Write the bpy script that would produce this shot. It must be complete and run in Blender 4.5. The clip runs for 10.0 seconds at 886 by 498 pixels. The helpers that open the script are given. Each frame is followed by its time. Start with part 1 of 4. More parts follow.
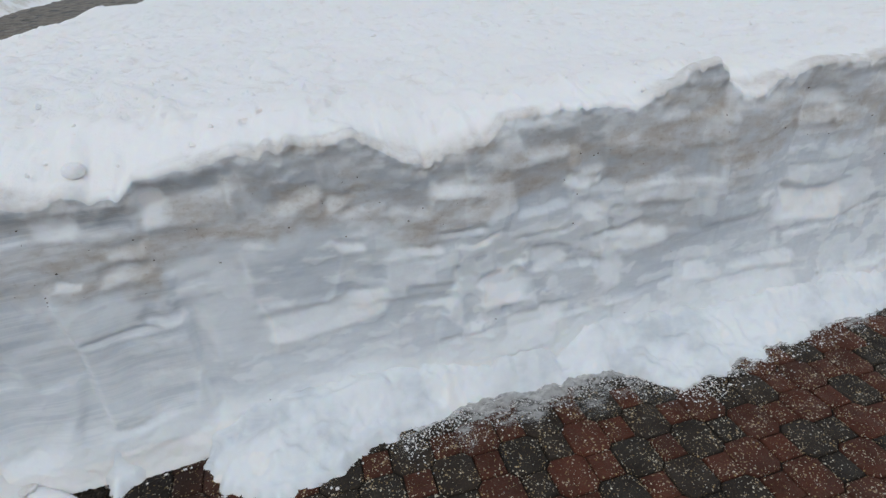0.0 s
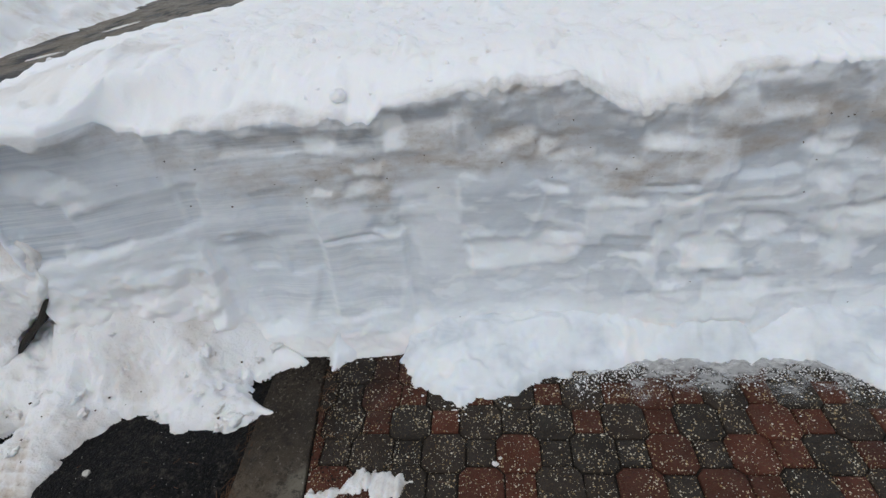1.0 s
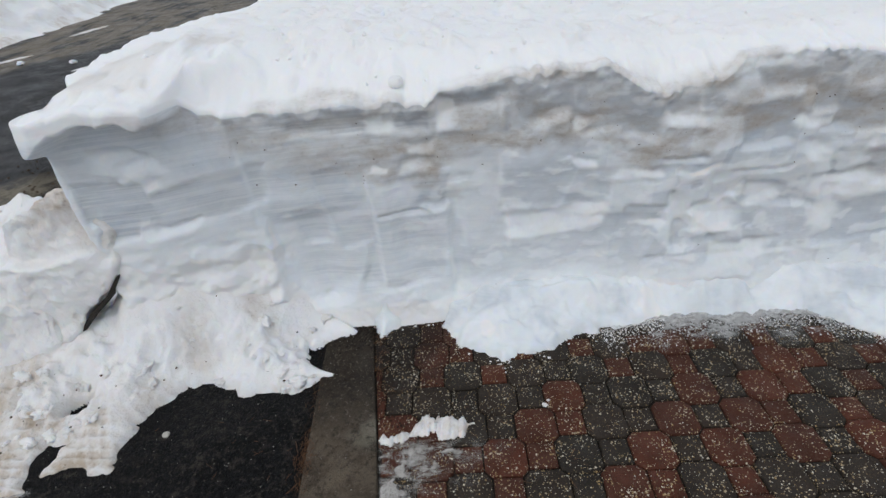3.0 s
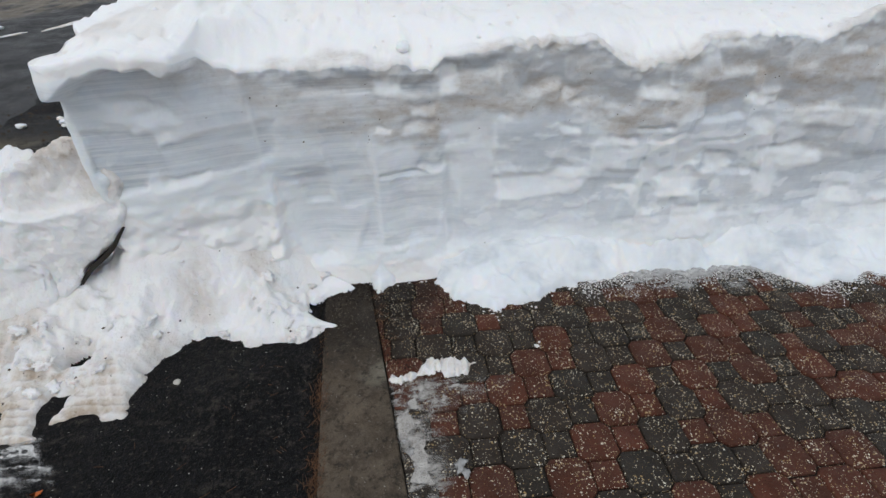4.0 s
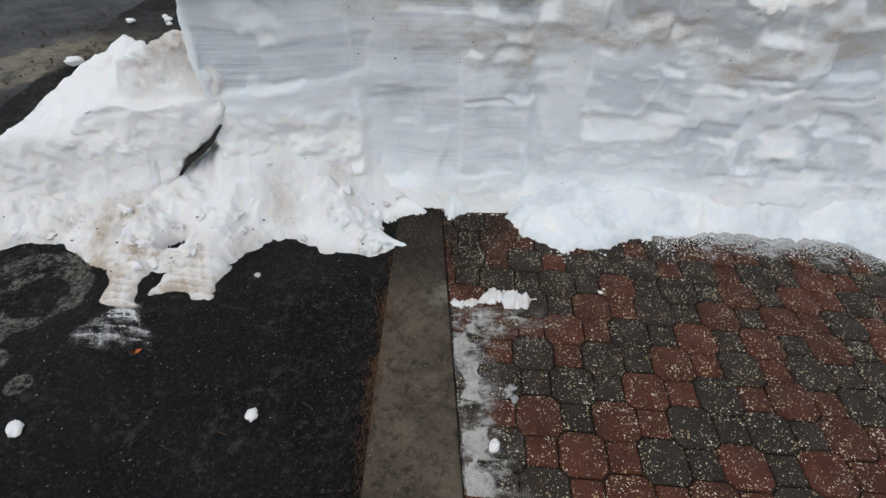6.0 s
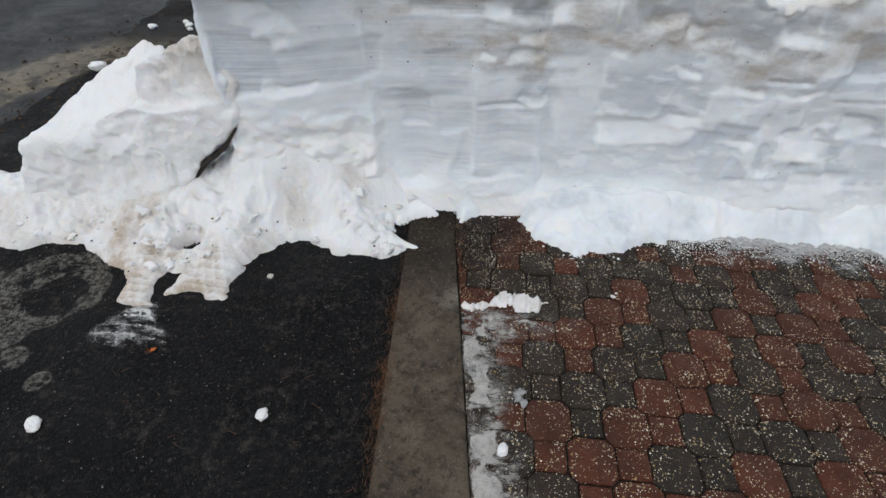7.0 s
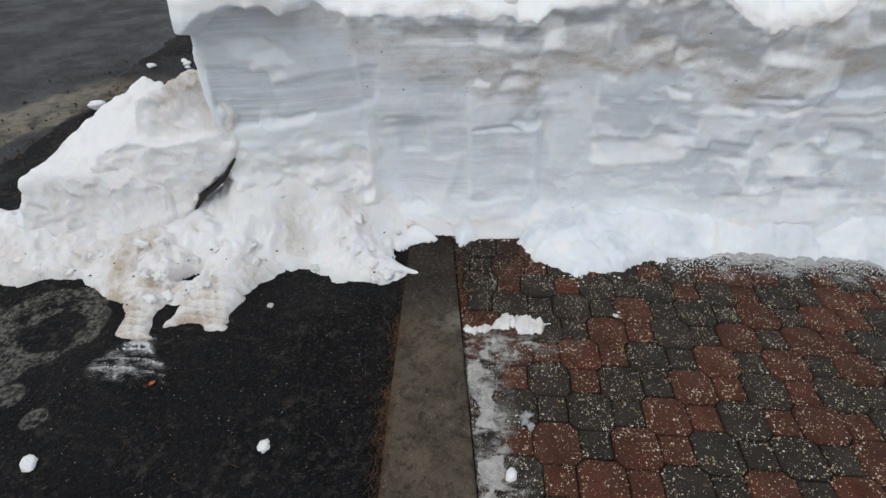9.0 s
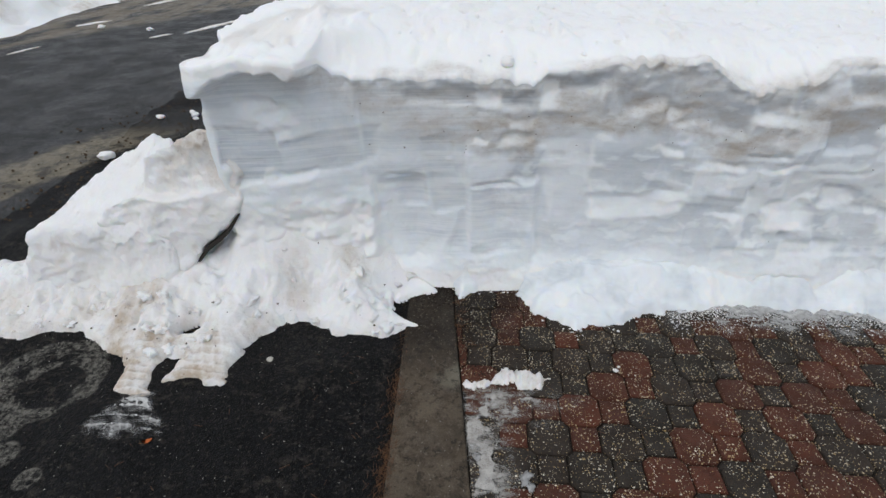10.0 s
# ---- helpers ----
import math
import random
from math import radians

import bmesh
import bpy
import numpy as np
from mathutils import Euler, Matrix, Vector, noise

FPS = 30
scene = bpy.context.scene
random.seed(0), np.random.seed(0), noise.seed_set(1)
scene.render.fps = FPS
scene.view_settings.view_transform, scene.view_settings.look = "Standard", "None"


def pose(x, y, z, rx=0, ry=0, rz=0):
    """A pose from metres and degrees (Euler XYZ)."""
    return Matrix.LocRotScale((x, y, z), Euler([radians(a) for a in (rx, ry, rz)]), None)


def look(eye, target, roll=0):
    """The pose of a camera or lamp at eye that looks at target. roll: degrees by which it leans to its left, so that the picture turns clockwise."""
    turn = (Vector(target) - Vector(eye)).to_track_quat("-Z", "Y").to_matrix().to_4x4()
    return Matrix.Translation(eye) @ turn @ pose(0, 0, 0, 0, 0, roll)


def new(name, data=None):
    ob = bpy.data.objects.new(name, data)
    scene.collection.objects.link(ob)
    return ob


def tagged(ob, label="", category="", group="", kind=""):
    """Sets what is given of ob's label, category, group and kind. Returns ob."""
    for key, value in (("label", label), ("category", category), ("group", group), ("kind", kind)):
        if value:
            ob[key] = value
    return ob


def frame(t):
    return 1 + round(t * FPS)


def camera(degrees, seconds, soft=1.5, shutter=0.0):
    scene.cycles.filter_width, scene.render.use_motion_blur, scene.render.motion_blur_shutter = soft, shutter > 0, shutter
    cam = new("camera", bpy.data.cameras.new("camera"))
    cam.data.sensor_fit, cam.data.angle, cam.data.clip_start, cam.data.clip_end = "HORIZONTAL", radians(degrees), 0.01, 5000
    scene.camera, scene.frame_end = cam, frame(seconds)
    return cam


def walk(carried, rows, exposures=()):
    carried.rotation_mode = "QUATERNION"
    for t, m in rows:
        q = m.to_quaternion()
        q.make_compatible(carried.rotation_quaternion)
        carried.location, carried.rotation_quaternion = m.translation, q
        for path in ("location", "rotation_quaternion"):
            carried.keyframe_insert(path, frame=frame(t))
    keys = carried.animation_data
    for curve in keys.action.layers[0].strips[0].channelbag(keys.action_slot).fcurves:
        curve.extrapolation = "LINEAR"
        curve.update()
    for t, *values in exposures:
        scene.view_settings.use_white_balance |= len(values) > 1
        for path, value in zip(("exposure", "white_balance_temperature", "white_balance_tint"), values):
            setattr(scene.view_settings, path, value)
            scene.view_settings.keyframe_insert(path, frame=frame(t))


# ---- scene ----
cam = camera(81.7, 10.0)
PATH = [
    (0, (-0.083, -0.546, 1.434), (0.403, 1.122, 0.442), -1.6),
    (0.2, (-0.135, -0.53, 1.445), (0.053, 1.104, 0.307), -3.5),
    (0.5, (-0.153, -0.593, 1.427), (-0.234, 1.05, 0.29), -5.5),
    (1, (-0.196, -0.632, 1.446), (-0.366, 1.019, 0.33), -5.1),
    (1.5, (-0.345, -0.681, 1.446), (-0.403, 1.035, 0.421), -5.4),
    (2, (-0.483, -0.749, 1.449), (-0.517, 0.962, 0.413), -3.4),
    (2.5, (-0.437, -0.86, 1.426), (-0.496, 0.846, 0.384), -2.3),
    (2.7, (-0.44, -0.842, 1.467), (-0.502, 0.821, 0.357), -3.0),
    (3.8, (-0.718, -1.057, 1.439), (-0.552, 0.618, 0.36), -2.3),
    (4, (-0.736, -1.064, 1.429), (-0.529, 0.574, 0.301), 0.8),
    (4.5, (-0.738, -1.083, 1.436), (-0.59, 0.54, 0.277), 2.2),
    (5, (-0.749, -1.091, 1.415), (-0.688, 0.513, 0.221), 3.0),
    (5.5, (-0.75, -1.101, 1.417), (-0.733, 0.462, 0.169), 3.4),
    (6, (-0.772, -1.098, 1.409), (-0.808, 0.402, 0.087), 3.1),
    (6.2, (-0.772, -1.101, 1.404), (-0.834, 0.385, 0.067), 3.0),
    (7.3, (-0.746, -1.096, 1.418), (-0.852, 0.436, 0.136), 1.8),
    (7.5, (-0.758, -1.096, 1.425), (-0.858, 0.47, 0.185), 1.9),
    (8, (-0.75, -1.092, 1.424), (-0.852, 0.513, 0.234), 0.8),
    (8.5, (-0.751, -1.107, 1.396), (-0.855, 0.499, 0.209), 0.2),
    (9, (-0.758, -1.11, 1.391), (-0.858, 0.466, 0.164), 0.3),
    (9.5, (-0.757, -1.097, 1.421), (-0.861, 0.471, 0.184), 0.2),
    (10, (-0.754, -1.098, 1.449), (-0.864, 0.569, 0.349), 0.3),
]
EXPOSURES = [(0, -0.31, 6200, 8), (1, -0.22, 6260, 9), (2.5, -0.17, 6300, 9), (5.5, 0.0, 6380, 9), (10, -0.03, 6380, 9)]
walk(cam, [(t, look(eye, target, roll)) for t, eye, target, roll in PATH], EXPOSURES)

# ---- light: a bright overcast sky ----
world = bpy.data.worlds.new("overcast_sky")
world.use_nodes = True
scene.world = world
wn, wl = world.node_tree.nodes, world.node_tree.links
wn.clear()
w_out = wn.new("ShaderNodeOutputWorld")
w_sky = wn.new("ShaderNodeTexSky")
w_sky.sky_type, w_sky.sun_disc = "NISHITA", False
w_sky.sun_elevation, w_sky.sun_rotation = radians(50), radians(219)
w_sky.dust_density, w_sky.air_density = 4.0, 1.0
w_mix = wn.new("ShaderNodeMixRGB")
w_mix.inputs[0].default_value = 0.8
w_mix.inputs[2].default_value = (8.6, 9.0, 9.6, 1)
w_bg = wn.new("ShaderNodeBackground")
w_bg.inputs[1].default_value = 0.1
wl.new(w_sky.outputs[0], w_mix.inputs[1])
wl.new(w_mix.outputs[0], w_bg.inputs[0])
wl.new(w_bg.outputs[0], w_out.inputs[0])

sun = new("sun", bpy.data.lights.new("sun", "SUN"))
sun.data.energy, sun.data.angle, sun.data.color = 0.6, radians(40), (1.0, 0.97, 0.93)
sun.matrix_world = look((-4, -5, 8), (0, 0.8, 0))


# ---- materials ----
class Nodes:
    """A small builder for node materials."""

    def __init__(self, name):
        self.mat = bpy.data.materials.new(name)
        self.mat.use_nodes = True
        self.t = self.mat.node_tree
        self.bsdf = self.t.nodes["Principled BSDF"]
        self.out = self.t.nodes["Material Output"]
        self.pos = self.add("ShaderNodeTexCoord").outputs["Object"]

    def add(self, kind):
        return self.t.nodes.new(kind)

    def link(self, a, b):
        self.t.links.new(a, b)

    def put(self, socket, value):
        if hasattr(value, "is_output"):
            self.link(value, socket)
        else:
            socket.default_value = value

    def noise(self, scale, detail=4.0, rough=0.55, vec=None, stretch=None, warp=0.0):
        n = self.add("ShaderNodeTexNoise")
        n.inputs["Scale"].default_value = scale
        n.inputs["Detail"].default_value = detail
        n.inputs["Roughness"].default_value = rough
        n.inputs["Distortion"].default_value = warp
        v = vec or self.pos
        if stretch:
            m = self.add("ShaderNodeMapping")
            m.inputs["Scale"].default_value = stretch
            self.link(v, m.inputs[0])
            v = m.outputs[0]
        self.link(v, n.inputs["Vector"])
        return n.outputs["Fac"]

    def cells(self, scale, feature="F1", vec=None, out="Distance"):
        n = self.add("ShaderNodeTexVoronoi")
        n.feature = feature
        n.inputs["Scale"].default_value = scale
        self.link(vec or self.pos, n.inputs["Vector"])
        return n.outputs[out]

    def ramp(self, fac, lo, hi, a=0.0, b=1.0):
        n = self.add("ShaderNodeMapRange")
        n.interpolation_type = "SMOOTHSTEP"
        self.put(n.inputs["Value"], fac)
        for key, v in (("From Min", lo), ("From Max", hi), ("To Min", a), ("To Max", b)):
            n.inputs[key].default_value = v
        return n.outputs[0]

    def math(self, op, a, b=0.0):
        n = self.add("ShaderNodeMath")
        n.operation = op
        self.put(n.inputs[0], a)
        self.put(n.inputs[1], b)
        return n.outputs[0]

    def mix(self, fac, a, b):
        n = self.add("ShaderNodeMixRGB")
        for i, v in enumerate((fac, a, b)):
            if isinstance(v, tuple):
                v = (*v, 1.0)
            self.put(n.inputs[i], v)
        return n.outputs[0]

    def attr(self, name):
        n = self.add("ShaderNodeAttribute")
        n.attribute_name = name
        return n.outputs["Fac"]

    def near(self, x, y, r0, r1):
        """1 within r0 of a spot of the ground, 0 past r1."""
        n = self.add("ShaderNodeVectorMath")
        n.operation = "DISTANCE"
        self.link(self.flat(), n.inputs[0])
        n.inputs[1].default_value = (x, y, 0)
        return self.ramp(n.outputs["Value"], r0, r1, 1.0, 0.0)

    def flat(self):
        n = self.add("ShaderNodeVectorMath")
        n.operation = "MULTIPLY"
        self.link(self.pos, n.inputs[0])
        n.inputs[1].default_value = (1, 1, 0)
        return n.outputs[0]

    def axis(self, i):
        n = self.add("ShaderNodeSeparateXYZ")
        self.link(self.pos, n.inputs[0])
        return n.outputs[i]

    def random(self):
        return self.add("ShaderNodeObjectInfo").outputs["Random"]

    def island(self):
        return self.add("ShaderNodeNewGeometry").outputs["Random Per Island"]

    def bump(self, *pairs):
        prev = None
        for height, dist in pairs:
            n = self.add("ShaderNodeBump")
            n.inputs["Distance"].default_value = dist
            n.inputs["Strength"].default_value = 1.0
            self.link(height, n.inputs["Height"])
            if prev:
                self.link(prev, n.inputs["Normal"])
            prev = n.outputs[0]
        self.link(prev, self.bsdf.inputs["Normal"])

    def done(self, color, rough=0.8, spec=0.5, sub=0.0):
        if isinstance(color, tuple):
            color = (*color, 1.0)
        self.put(self.bsdf.inputs["Base Color"], color)
        self.put(self.bsdf.inputs["Roughness"], rough)
        self.bsdf.inputs["Specular IOR Level"].default_value = spec
        if sub:
            self.bsdf.inputs["Subsurface Weight"].default_value = sub
            self.bsdf.inputs["Subsurface Radius"].default_value = (0.012, 0.016, 0.022)
            self.bsdf.inputs["Subsurface Scale"].default_value = 1.0
        return self.mat


def snow_material(name, layered=False):
    m = Nodes(name)
    grime = m.attr("grime")
    tint = m.mix(m.noise(2.2, 3), (0.845, 0.846, 0.85), (0.89, 0.889, 0.888))
    if layered:
        # dense cut snow, bluer and greyer than the top with the face's shade painted in
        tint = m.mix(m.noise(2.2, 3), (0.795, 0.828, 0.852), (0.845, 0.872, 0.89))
        loose_lit = m.attr("loose_lit")
        tint = m.mix(m.ramp(loose_lit, 0.94, 1.0), tint, (0.865, 0.864, 0.862))
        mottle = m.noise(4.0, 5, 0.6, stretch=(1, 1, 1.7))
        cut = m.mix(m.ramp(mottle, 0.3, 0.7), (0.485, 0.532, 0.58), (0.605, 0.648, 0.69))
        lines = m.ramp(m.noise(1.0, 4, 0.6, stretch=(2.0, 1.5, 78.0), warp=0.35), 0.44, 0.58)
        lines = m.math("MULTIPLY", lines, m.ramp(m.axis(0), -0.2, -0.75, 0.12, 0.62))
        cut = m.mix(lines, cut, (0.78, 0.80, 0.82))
        soft = m.math("ADD", loose_lit, m.math("MULTIPLY", m.math("SUBTRACT", m.noise(13, 5, 0.65, stretch=(0.6, 1, 1.6)), 0.5), 0.55))
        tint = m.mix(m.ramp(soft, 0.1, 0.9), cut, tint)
    blotch = m.ramp(m.noise(7.0, 6, 0.65, stretch=(1, 1, 2.2) if layered else None), 0.34, 0.72, 0.25, 1.0)
    amount = m.math("MULTIPLY", grime, blotch)
    col = m.mix(amount, tint, (0.44, 0.395, 0.345) if layered else (0.50, 0.42, 0.335))
    grain = m.noise(70, 3)
    col = m.mix(m.math("MULTIPLY", amount, m.ramp(grain, 0.57, 0.72, 0.0, 0.35 if layered else 0.6)), col, (0.22, 0.165, 0.115))
    if layered:
        m.bump((m.noise(26, 4, 0.55), 0.0032), (m.noise(130, 3, 0.7), 0.0014))
    else:
        m.bump((m.noise(30, 5, 0.65), 0.0085), (m.noise(110, 3, 0.7), 0.0036))
    return m.done(col, m.ramp(grain, 0.3, 0.7, 0.5, 0.85), 0.3, 0.4)


SNOW_WALL = snow_material("layered_snow", True)
SNOW = snow_material("old_snow")


def slush_material(name, dull, pale):
    """Thin icy crust through which the ground shows."""
    m = Nodes(name)
    body = m.mix(m.noise(30, 4), dull, pale)
    m.bump((m.noise(45, 5, 0.7), 0.01), (m.cells(160), 0.003))
    m.done(body, m.ramp(m.noise(60, 3), 0.3, 0.7, 0.12, 0.55), 0.6)
    holes = m.ramp(m.noise(24, 6, 0.72, stretch=(0.55, 1.5, 1.0)), 0.40, 0.60)
    cover = m.math("MULTIPLY", holes, m.attr("cover"))
    cover = m.math("MAXIMUM", cover, m.ramp(m.attr("cover"), 0.80, 0.97))
    clear = m.add("ShaderNodeBsdfTransparent")
    blend = m.add("ShaderNodeMixShader")
    m.link(cover, blend.inputs[0])
    m.link(clear.outputs[0], blend.inputs[1])
    m.link(m.bsdf.outputs[0], blend.inputs[2])
    m.link(blend.outputs[0], m.out.inputs[0])
    return m.mat


ICE = slush_material("thin_grey_ice", (0.22, 0.20, 0.175), (0.60, 0.575, 0.54))
SLUSH = slush_material("thin_white_slush", (0.40, 0.39, 0.37), (0.77, 0.77, 0.76))


def asphalt_material(name, base, road=False):
    m = Nodes(name)
    big = m.noise(1.3, 5, 0.6)
    fine = m.noise(220, 3)
    col = m.mix(m.ramp(big, 0.3, 0.7), base, tuple(c * 1.9 for c in base))
    stone = m.ramp(m.cells(150), 0.0, 0.10, 1.0, 0.0)
    rare = m.ramp(m.noise(37, 2), 0.55, 0.68)
    col = m.mix(m.math("MULTIPLY", stone, rare), col, (0.30, 0.29, 0.26))
    fleck = m.math("MULTIPLY", m.ramp(m.noise(24, 6, 0.78), 0.50, 0.64), m.ramp(m.noise(3.4, 4), 0.40, 0.6))
    col = m.mix(m.math("MULTIPLY", fleck, 0.6), col, (0.115, 0.10, 0.08))
    pit = m.ramp(m.noise(75, 4, 0.7), 0.56, 0.66)
    col = m.mix(m.math("MULTIPLY", pit, 0.85 if not road else 0.35), col, (0.10, 0.088, 0.072))
    shade = m.ramp(m.cells(120, out="Color"), 0.1, 0.95, 0.0, 0.5)
    col = m.mix(shade, col, tuple(c * 6.0 for c in base))
    wet = m.ramp(m.noise(2.0, 4), 0.35, 0.65, 0.48, 0.8)
    across = m.math("SUBTRACT", m.axis(0), m.math("MULTIPLY", m.axis(1), 0.5))
    across = m.math("ADD", across, m.math("MULTIPLY", m.math("SUBTRACT", m.noise(2.6, 5, 0.65), 0.5), 0.55))
    band = m.math("MULTIPLY", m.ramp(across, -4.98, -4.82), m.ramp(across, -4.42, -4.28, 1.0, 0.0))
    band = m.math("MULTIPLY", band, m.ramp(m.axis(1), 2.35, 2.85, 1.0, 0.0))
    band = m.math("MULTIPLY", band, m.ramp(m.noise(6.0, 7, 0.72), 0.36, 0.56, 0.25, 1.0))
    col = m.mix(band, col, (0.22, 0.19, 0.14))
    if road:
        lean = m.math("ADD", m.axis(0), m.math("MULTIPLY", m.axis(1), 0.10))
        wob = m.math("ADD", lean, m.math("MULTIPLY", m.noise(1.1, 4, 0.6, stretch=(2.5, 0.7, 1)), 0.9))
        away = m.math("SUBTRACT", wob, m.math("MULTIPLY", m.math("MAXIMUM", m.math("SUBTRACT", m.axis(1), 4.0), 0.0), 0.6))
        far = m.math("MULTIPLY", m.ramp(away, -6.75, -6.35, 1.0, 0.0), m.ramp(m.noise(1.6, 5, 0.7, stretch=(2.2, 0.5, 1)), 0.40, 0.52))
        col = m.mix(m.math("MULTIPLY", far, 0.9), col, (0.20, 0.168, 0.125))
        col = m.mix(m.ramp(m.noise(13, 6, 0.75), 0.42, 0.62, 0.0, 0.35), col, (0.007, 0.007, 0.007))
        col = m.mix(m.ramp(m.noise(48, 4, 0.7), 0.54, 0.66, 0.0, 0.7), col, (0.075, 0.073, 0.07))
        wet = m.ramp(m.noise(2.4, 7, 0.7), 0.35, 0.65, 0.42, 0.70)
    else:
        edge = m.noise(5.0, 6, 0.7, warp=0.6)
        salt = m.math("SUBTRACT", m.near(-2.30, 0.12, 0.17, 0.24), m.near(-2.245, 0.085, 0.075, 0.13))
        salt = m.math("MAXIMUM", salt, 0.0)
        for sx, sy, r0, r1 in ((-2.125, 0.075, 0.015, 0.07), (-2.62, 0.02, 0.10, 0.26), (-2.33, -0.09, 0.03, 0.15), (-2.22, -0.20, 0.01, 0.09), (-2.075, -0.27, 0.02, 0.055)):
            salt = m.math("MAXIMUM", salt, m.near(sx, sy, r0, r1))
        salt = m.ramp(m.math("MULTIPLY", salt, m.ramp(edge, 0.30, 0.56)), 0.30, 0.55)
        salt = m.math("MULTIPLY", salt, m.ramp(m.noise(44, 7, 0.82), 0.42, 0.60))
        col = m.mix(m.math("MULTIPLY", salt, 0.88), col, (0.27, 0.255, 0.22))
    m.bump((m.noise(60 if road else 42, 6, 0.78), 0.006 if road else 0.020), (m.cells(170), 0.003 if road else 0.006))
    return m.done(col, wet, 0.17 if road else 0.11)


ASPHALT = asphalt_material("black_asphalt", (0.0042, 0.0041, 0.0044))
ROAD = asphalt_material("wet_road_asphalt", (0.012, 0.012, 0.0125), True)


def concrete_material():
    m = Nodes("stained_concrete")
    col = m.mix(m.ramp(m.noise(7.0, 8, 0.78), 0.34, 0.66), (0.072, 0.055, 0.039), (0.205, 0.160, 0.112))
    col = m.mix(m.ramp(m.noise(14, 5, 0.7), 0.52, 0.75, 0.0, 0.6), col, (0.022, 0.018, 0.014))
    damp = m.ramp(m.math("ADD", m.axis(1), m.math("MULTIPLY", m.noise(7, 4), 0.3)), 0.28, 0.62, 0.0, 0.82)
    col = m.mix(damp, col, (0.024, 0.018, 0.0125))
    pale = m.math("MULTIPLY", m.near(-0.80, 0.235, 0.02, 0.10), m.ramp(m.noise(16, 4), 0.35, 0.6))
    col = m.mix(m.math("MULTIPLY", pale, 0.8), col, (0.26, 0.235, 0.18))
    col = m.mix(m.math("MULTIPLY", m.ramp(m.cells(85), 0.0, 0.16, 1.0, 0.0), m.ramp(m.noise(22, 2), 0.56, 0.66)), col, (0.014, 0.012, 0.010))
    col = m.mix(m.ramp(m.noise(30, 6, 0.78), 0.50, 0.62, 0.0, 0.65), col, (0.022, 0.018, 0.014))
    col = m.mix(m.ramp(m.noise(90, 3, 0.7), 0.57, 0.68, 0.0, 0.75), col, (0.20, 0.165, 0.125))
    m.bump((m.noise(38, 6, 0.8), 0.022), (m.noise(210, 2), 0.004))
    return m.done(col, m.ramp(m.noise(9, 4), 0.3, 0.7, 0.6, 0.9), 0.22)


CONCRETE = concrete_material()


def paver_material(name, base, other):
    m = Nodes(name)
    place = m.add("ShaderNodeNewGeometry").outputs["Position"]
    rnd = m.random()
    col = m.mix(m.math("MULTIPLY", m.ramp(rnd, 0.1, 0.9), 0.55), base, other)
    col = m.mix(m.ramp(m.noise(9, 5, 0.65, vec=place), 0.35, 0.7, 0.0, 0.65), col, tuple(c * 0.38 for c in base))
    col = m.mix(m.math("MULTIPLY", m.ramp(m.noise(140, 3, 0.7, vec=place), 0.52, 0.7), 0.6), col, (0.10, 0.065, 0.035))
    spot = m.add("ShaderNodeVectorMath")
    spot.operation = "DISTANCE"
    m.link(place, spot.inputs[0])
    spot.inputs[1].default_value = (-0.70, 0.72, 0)
    muddy = m.math("ADD", spot.outputs["Value"], m.math("MULTIPLY", m.math("SUBTRACT", m.noise(12, 5, 0.7, vec=place), 0.5), 0.35))
    col = m.mix(m.ramp(muddy, 0.10, 0.34, 0.75, 0.0), col, (0.016, 0.011, 0.008))
    thick = m.noise(13, 3, vec=place)
    for scale, least, most, share in ((92, 0.11, 0.34, 0.60), (165, 0.12, 0.36, 0.52)):
        chips = m.cells(scale, vec=place)
        sort = m.cells(scale, vec=place, out="Color")
        ragged_chip = m.math("ADD", chips, m.math("MULTIPLY", m.math("SUBTRACT", m.noise(260, 2, vec=place), 0.5), 0.25))
        on = m.math("LESS_THAN", ragged_chip, m.ramp(thick, 0.30, 0.66, least, most))
        pale = m.math("GREATER_THAN", sort, share)
        stone = m.mix(m.ramp(sort, share, 1.0), (0.34, 0.23, 0.10), (0.82, 0.78, 0.66))
        col = m.mix(m.math("MULTIPLY", on, pale), col, stone)
    m.bump((m.noise(70, 5, 0.7, vec=place), 0.006), (m.cells(190, vec=place), 0.004))
    return m.done(col, m.ramp(m.noise(11, 3, vec=place), 0.3, 0.7, 0.5, 0.85), 0.25)


RED = paver_material("red_paver", (0.106, 0.0315, 0.0165), (0.058, 0.022, 0.013))
DARK = paver_material("charcoal_paver", (0.029, 0.024, 0.0185), (0.046, 0.031, 0.022))


def plain(name, a, b, scale, rough, bump=0.003):
    m = Nodes(name)
    m.bump((m.noise(scale * 4, 4, 0.7), bump))
    return m.done(m.mix(m.noise(scale, 4), a, b), rough, 0.3)


SOIL = plain("dark_joint_grit", (0.007, 0.006, 0.005), (0.035, 0.026, 0.018), 60, 0.9, 0.008)
CRACK_DARK = plain("crack_dark", (0.012, 0.010, 0.008), (0.04, 0.033, 0.026), 40, 0.6)
NEEDLE = plain("rust_pine_needle", (0.05, 0.026, 0.014), (0.22, 0.11, 0.055), 30, 0.7)
LEAF = plain("orange_leaf", (0.42, 0.09, 0.02), (0.5, 0.14, 0.03), 50, 0.6)
GRIT = plain("brown_debris", (0.035, 0.024, 0.016), (0.11, 0.07, 0.04), 60, 0.8)
OLD_ICE = plain("grey_slush", (0.26, 0.25, 0.235), (0.60, 0.60, 0.60), 45, 0.35, 0.008)
PEBBLE = plain("pale_grit", (0.40, 0.38, 0.32), (0.72, 0.70, 0.64), 60, 0.7)


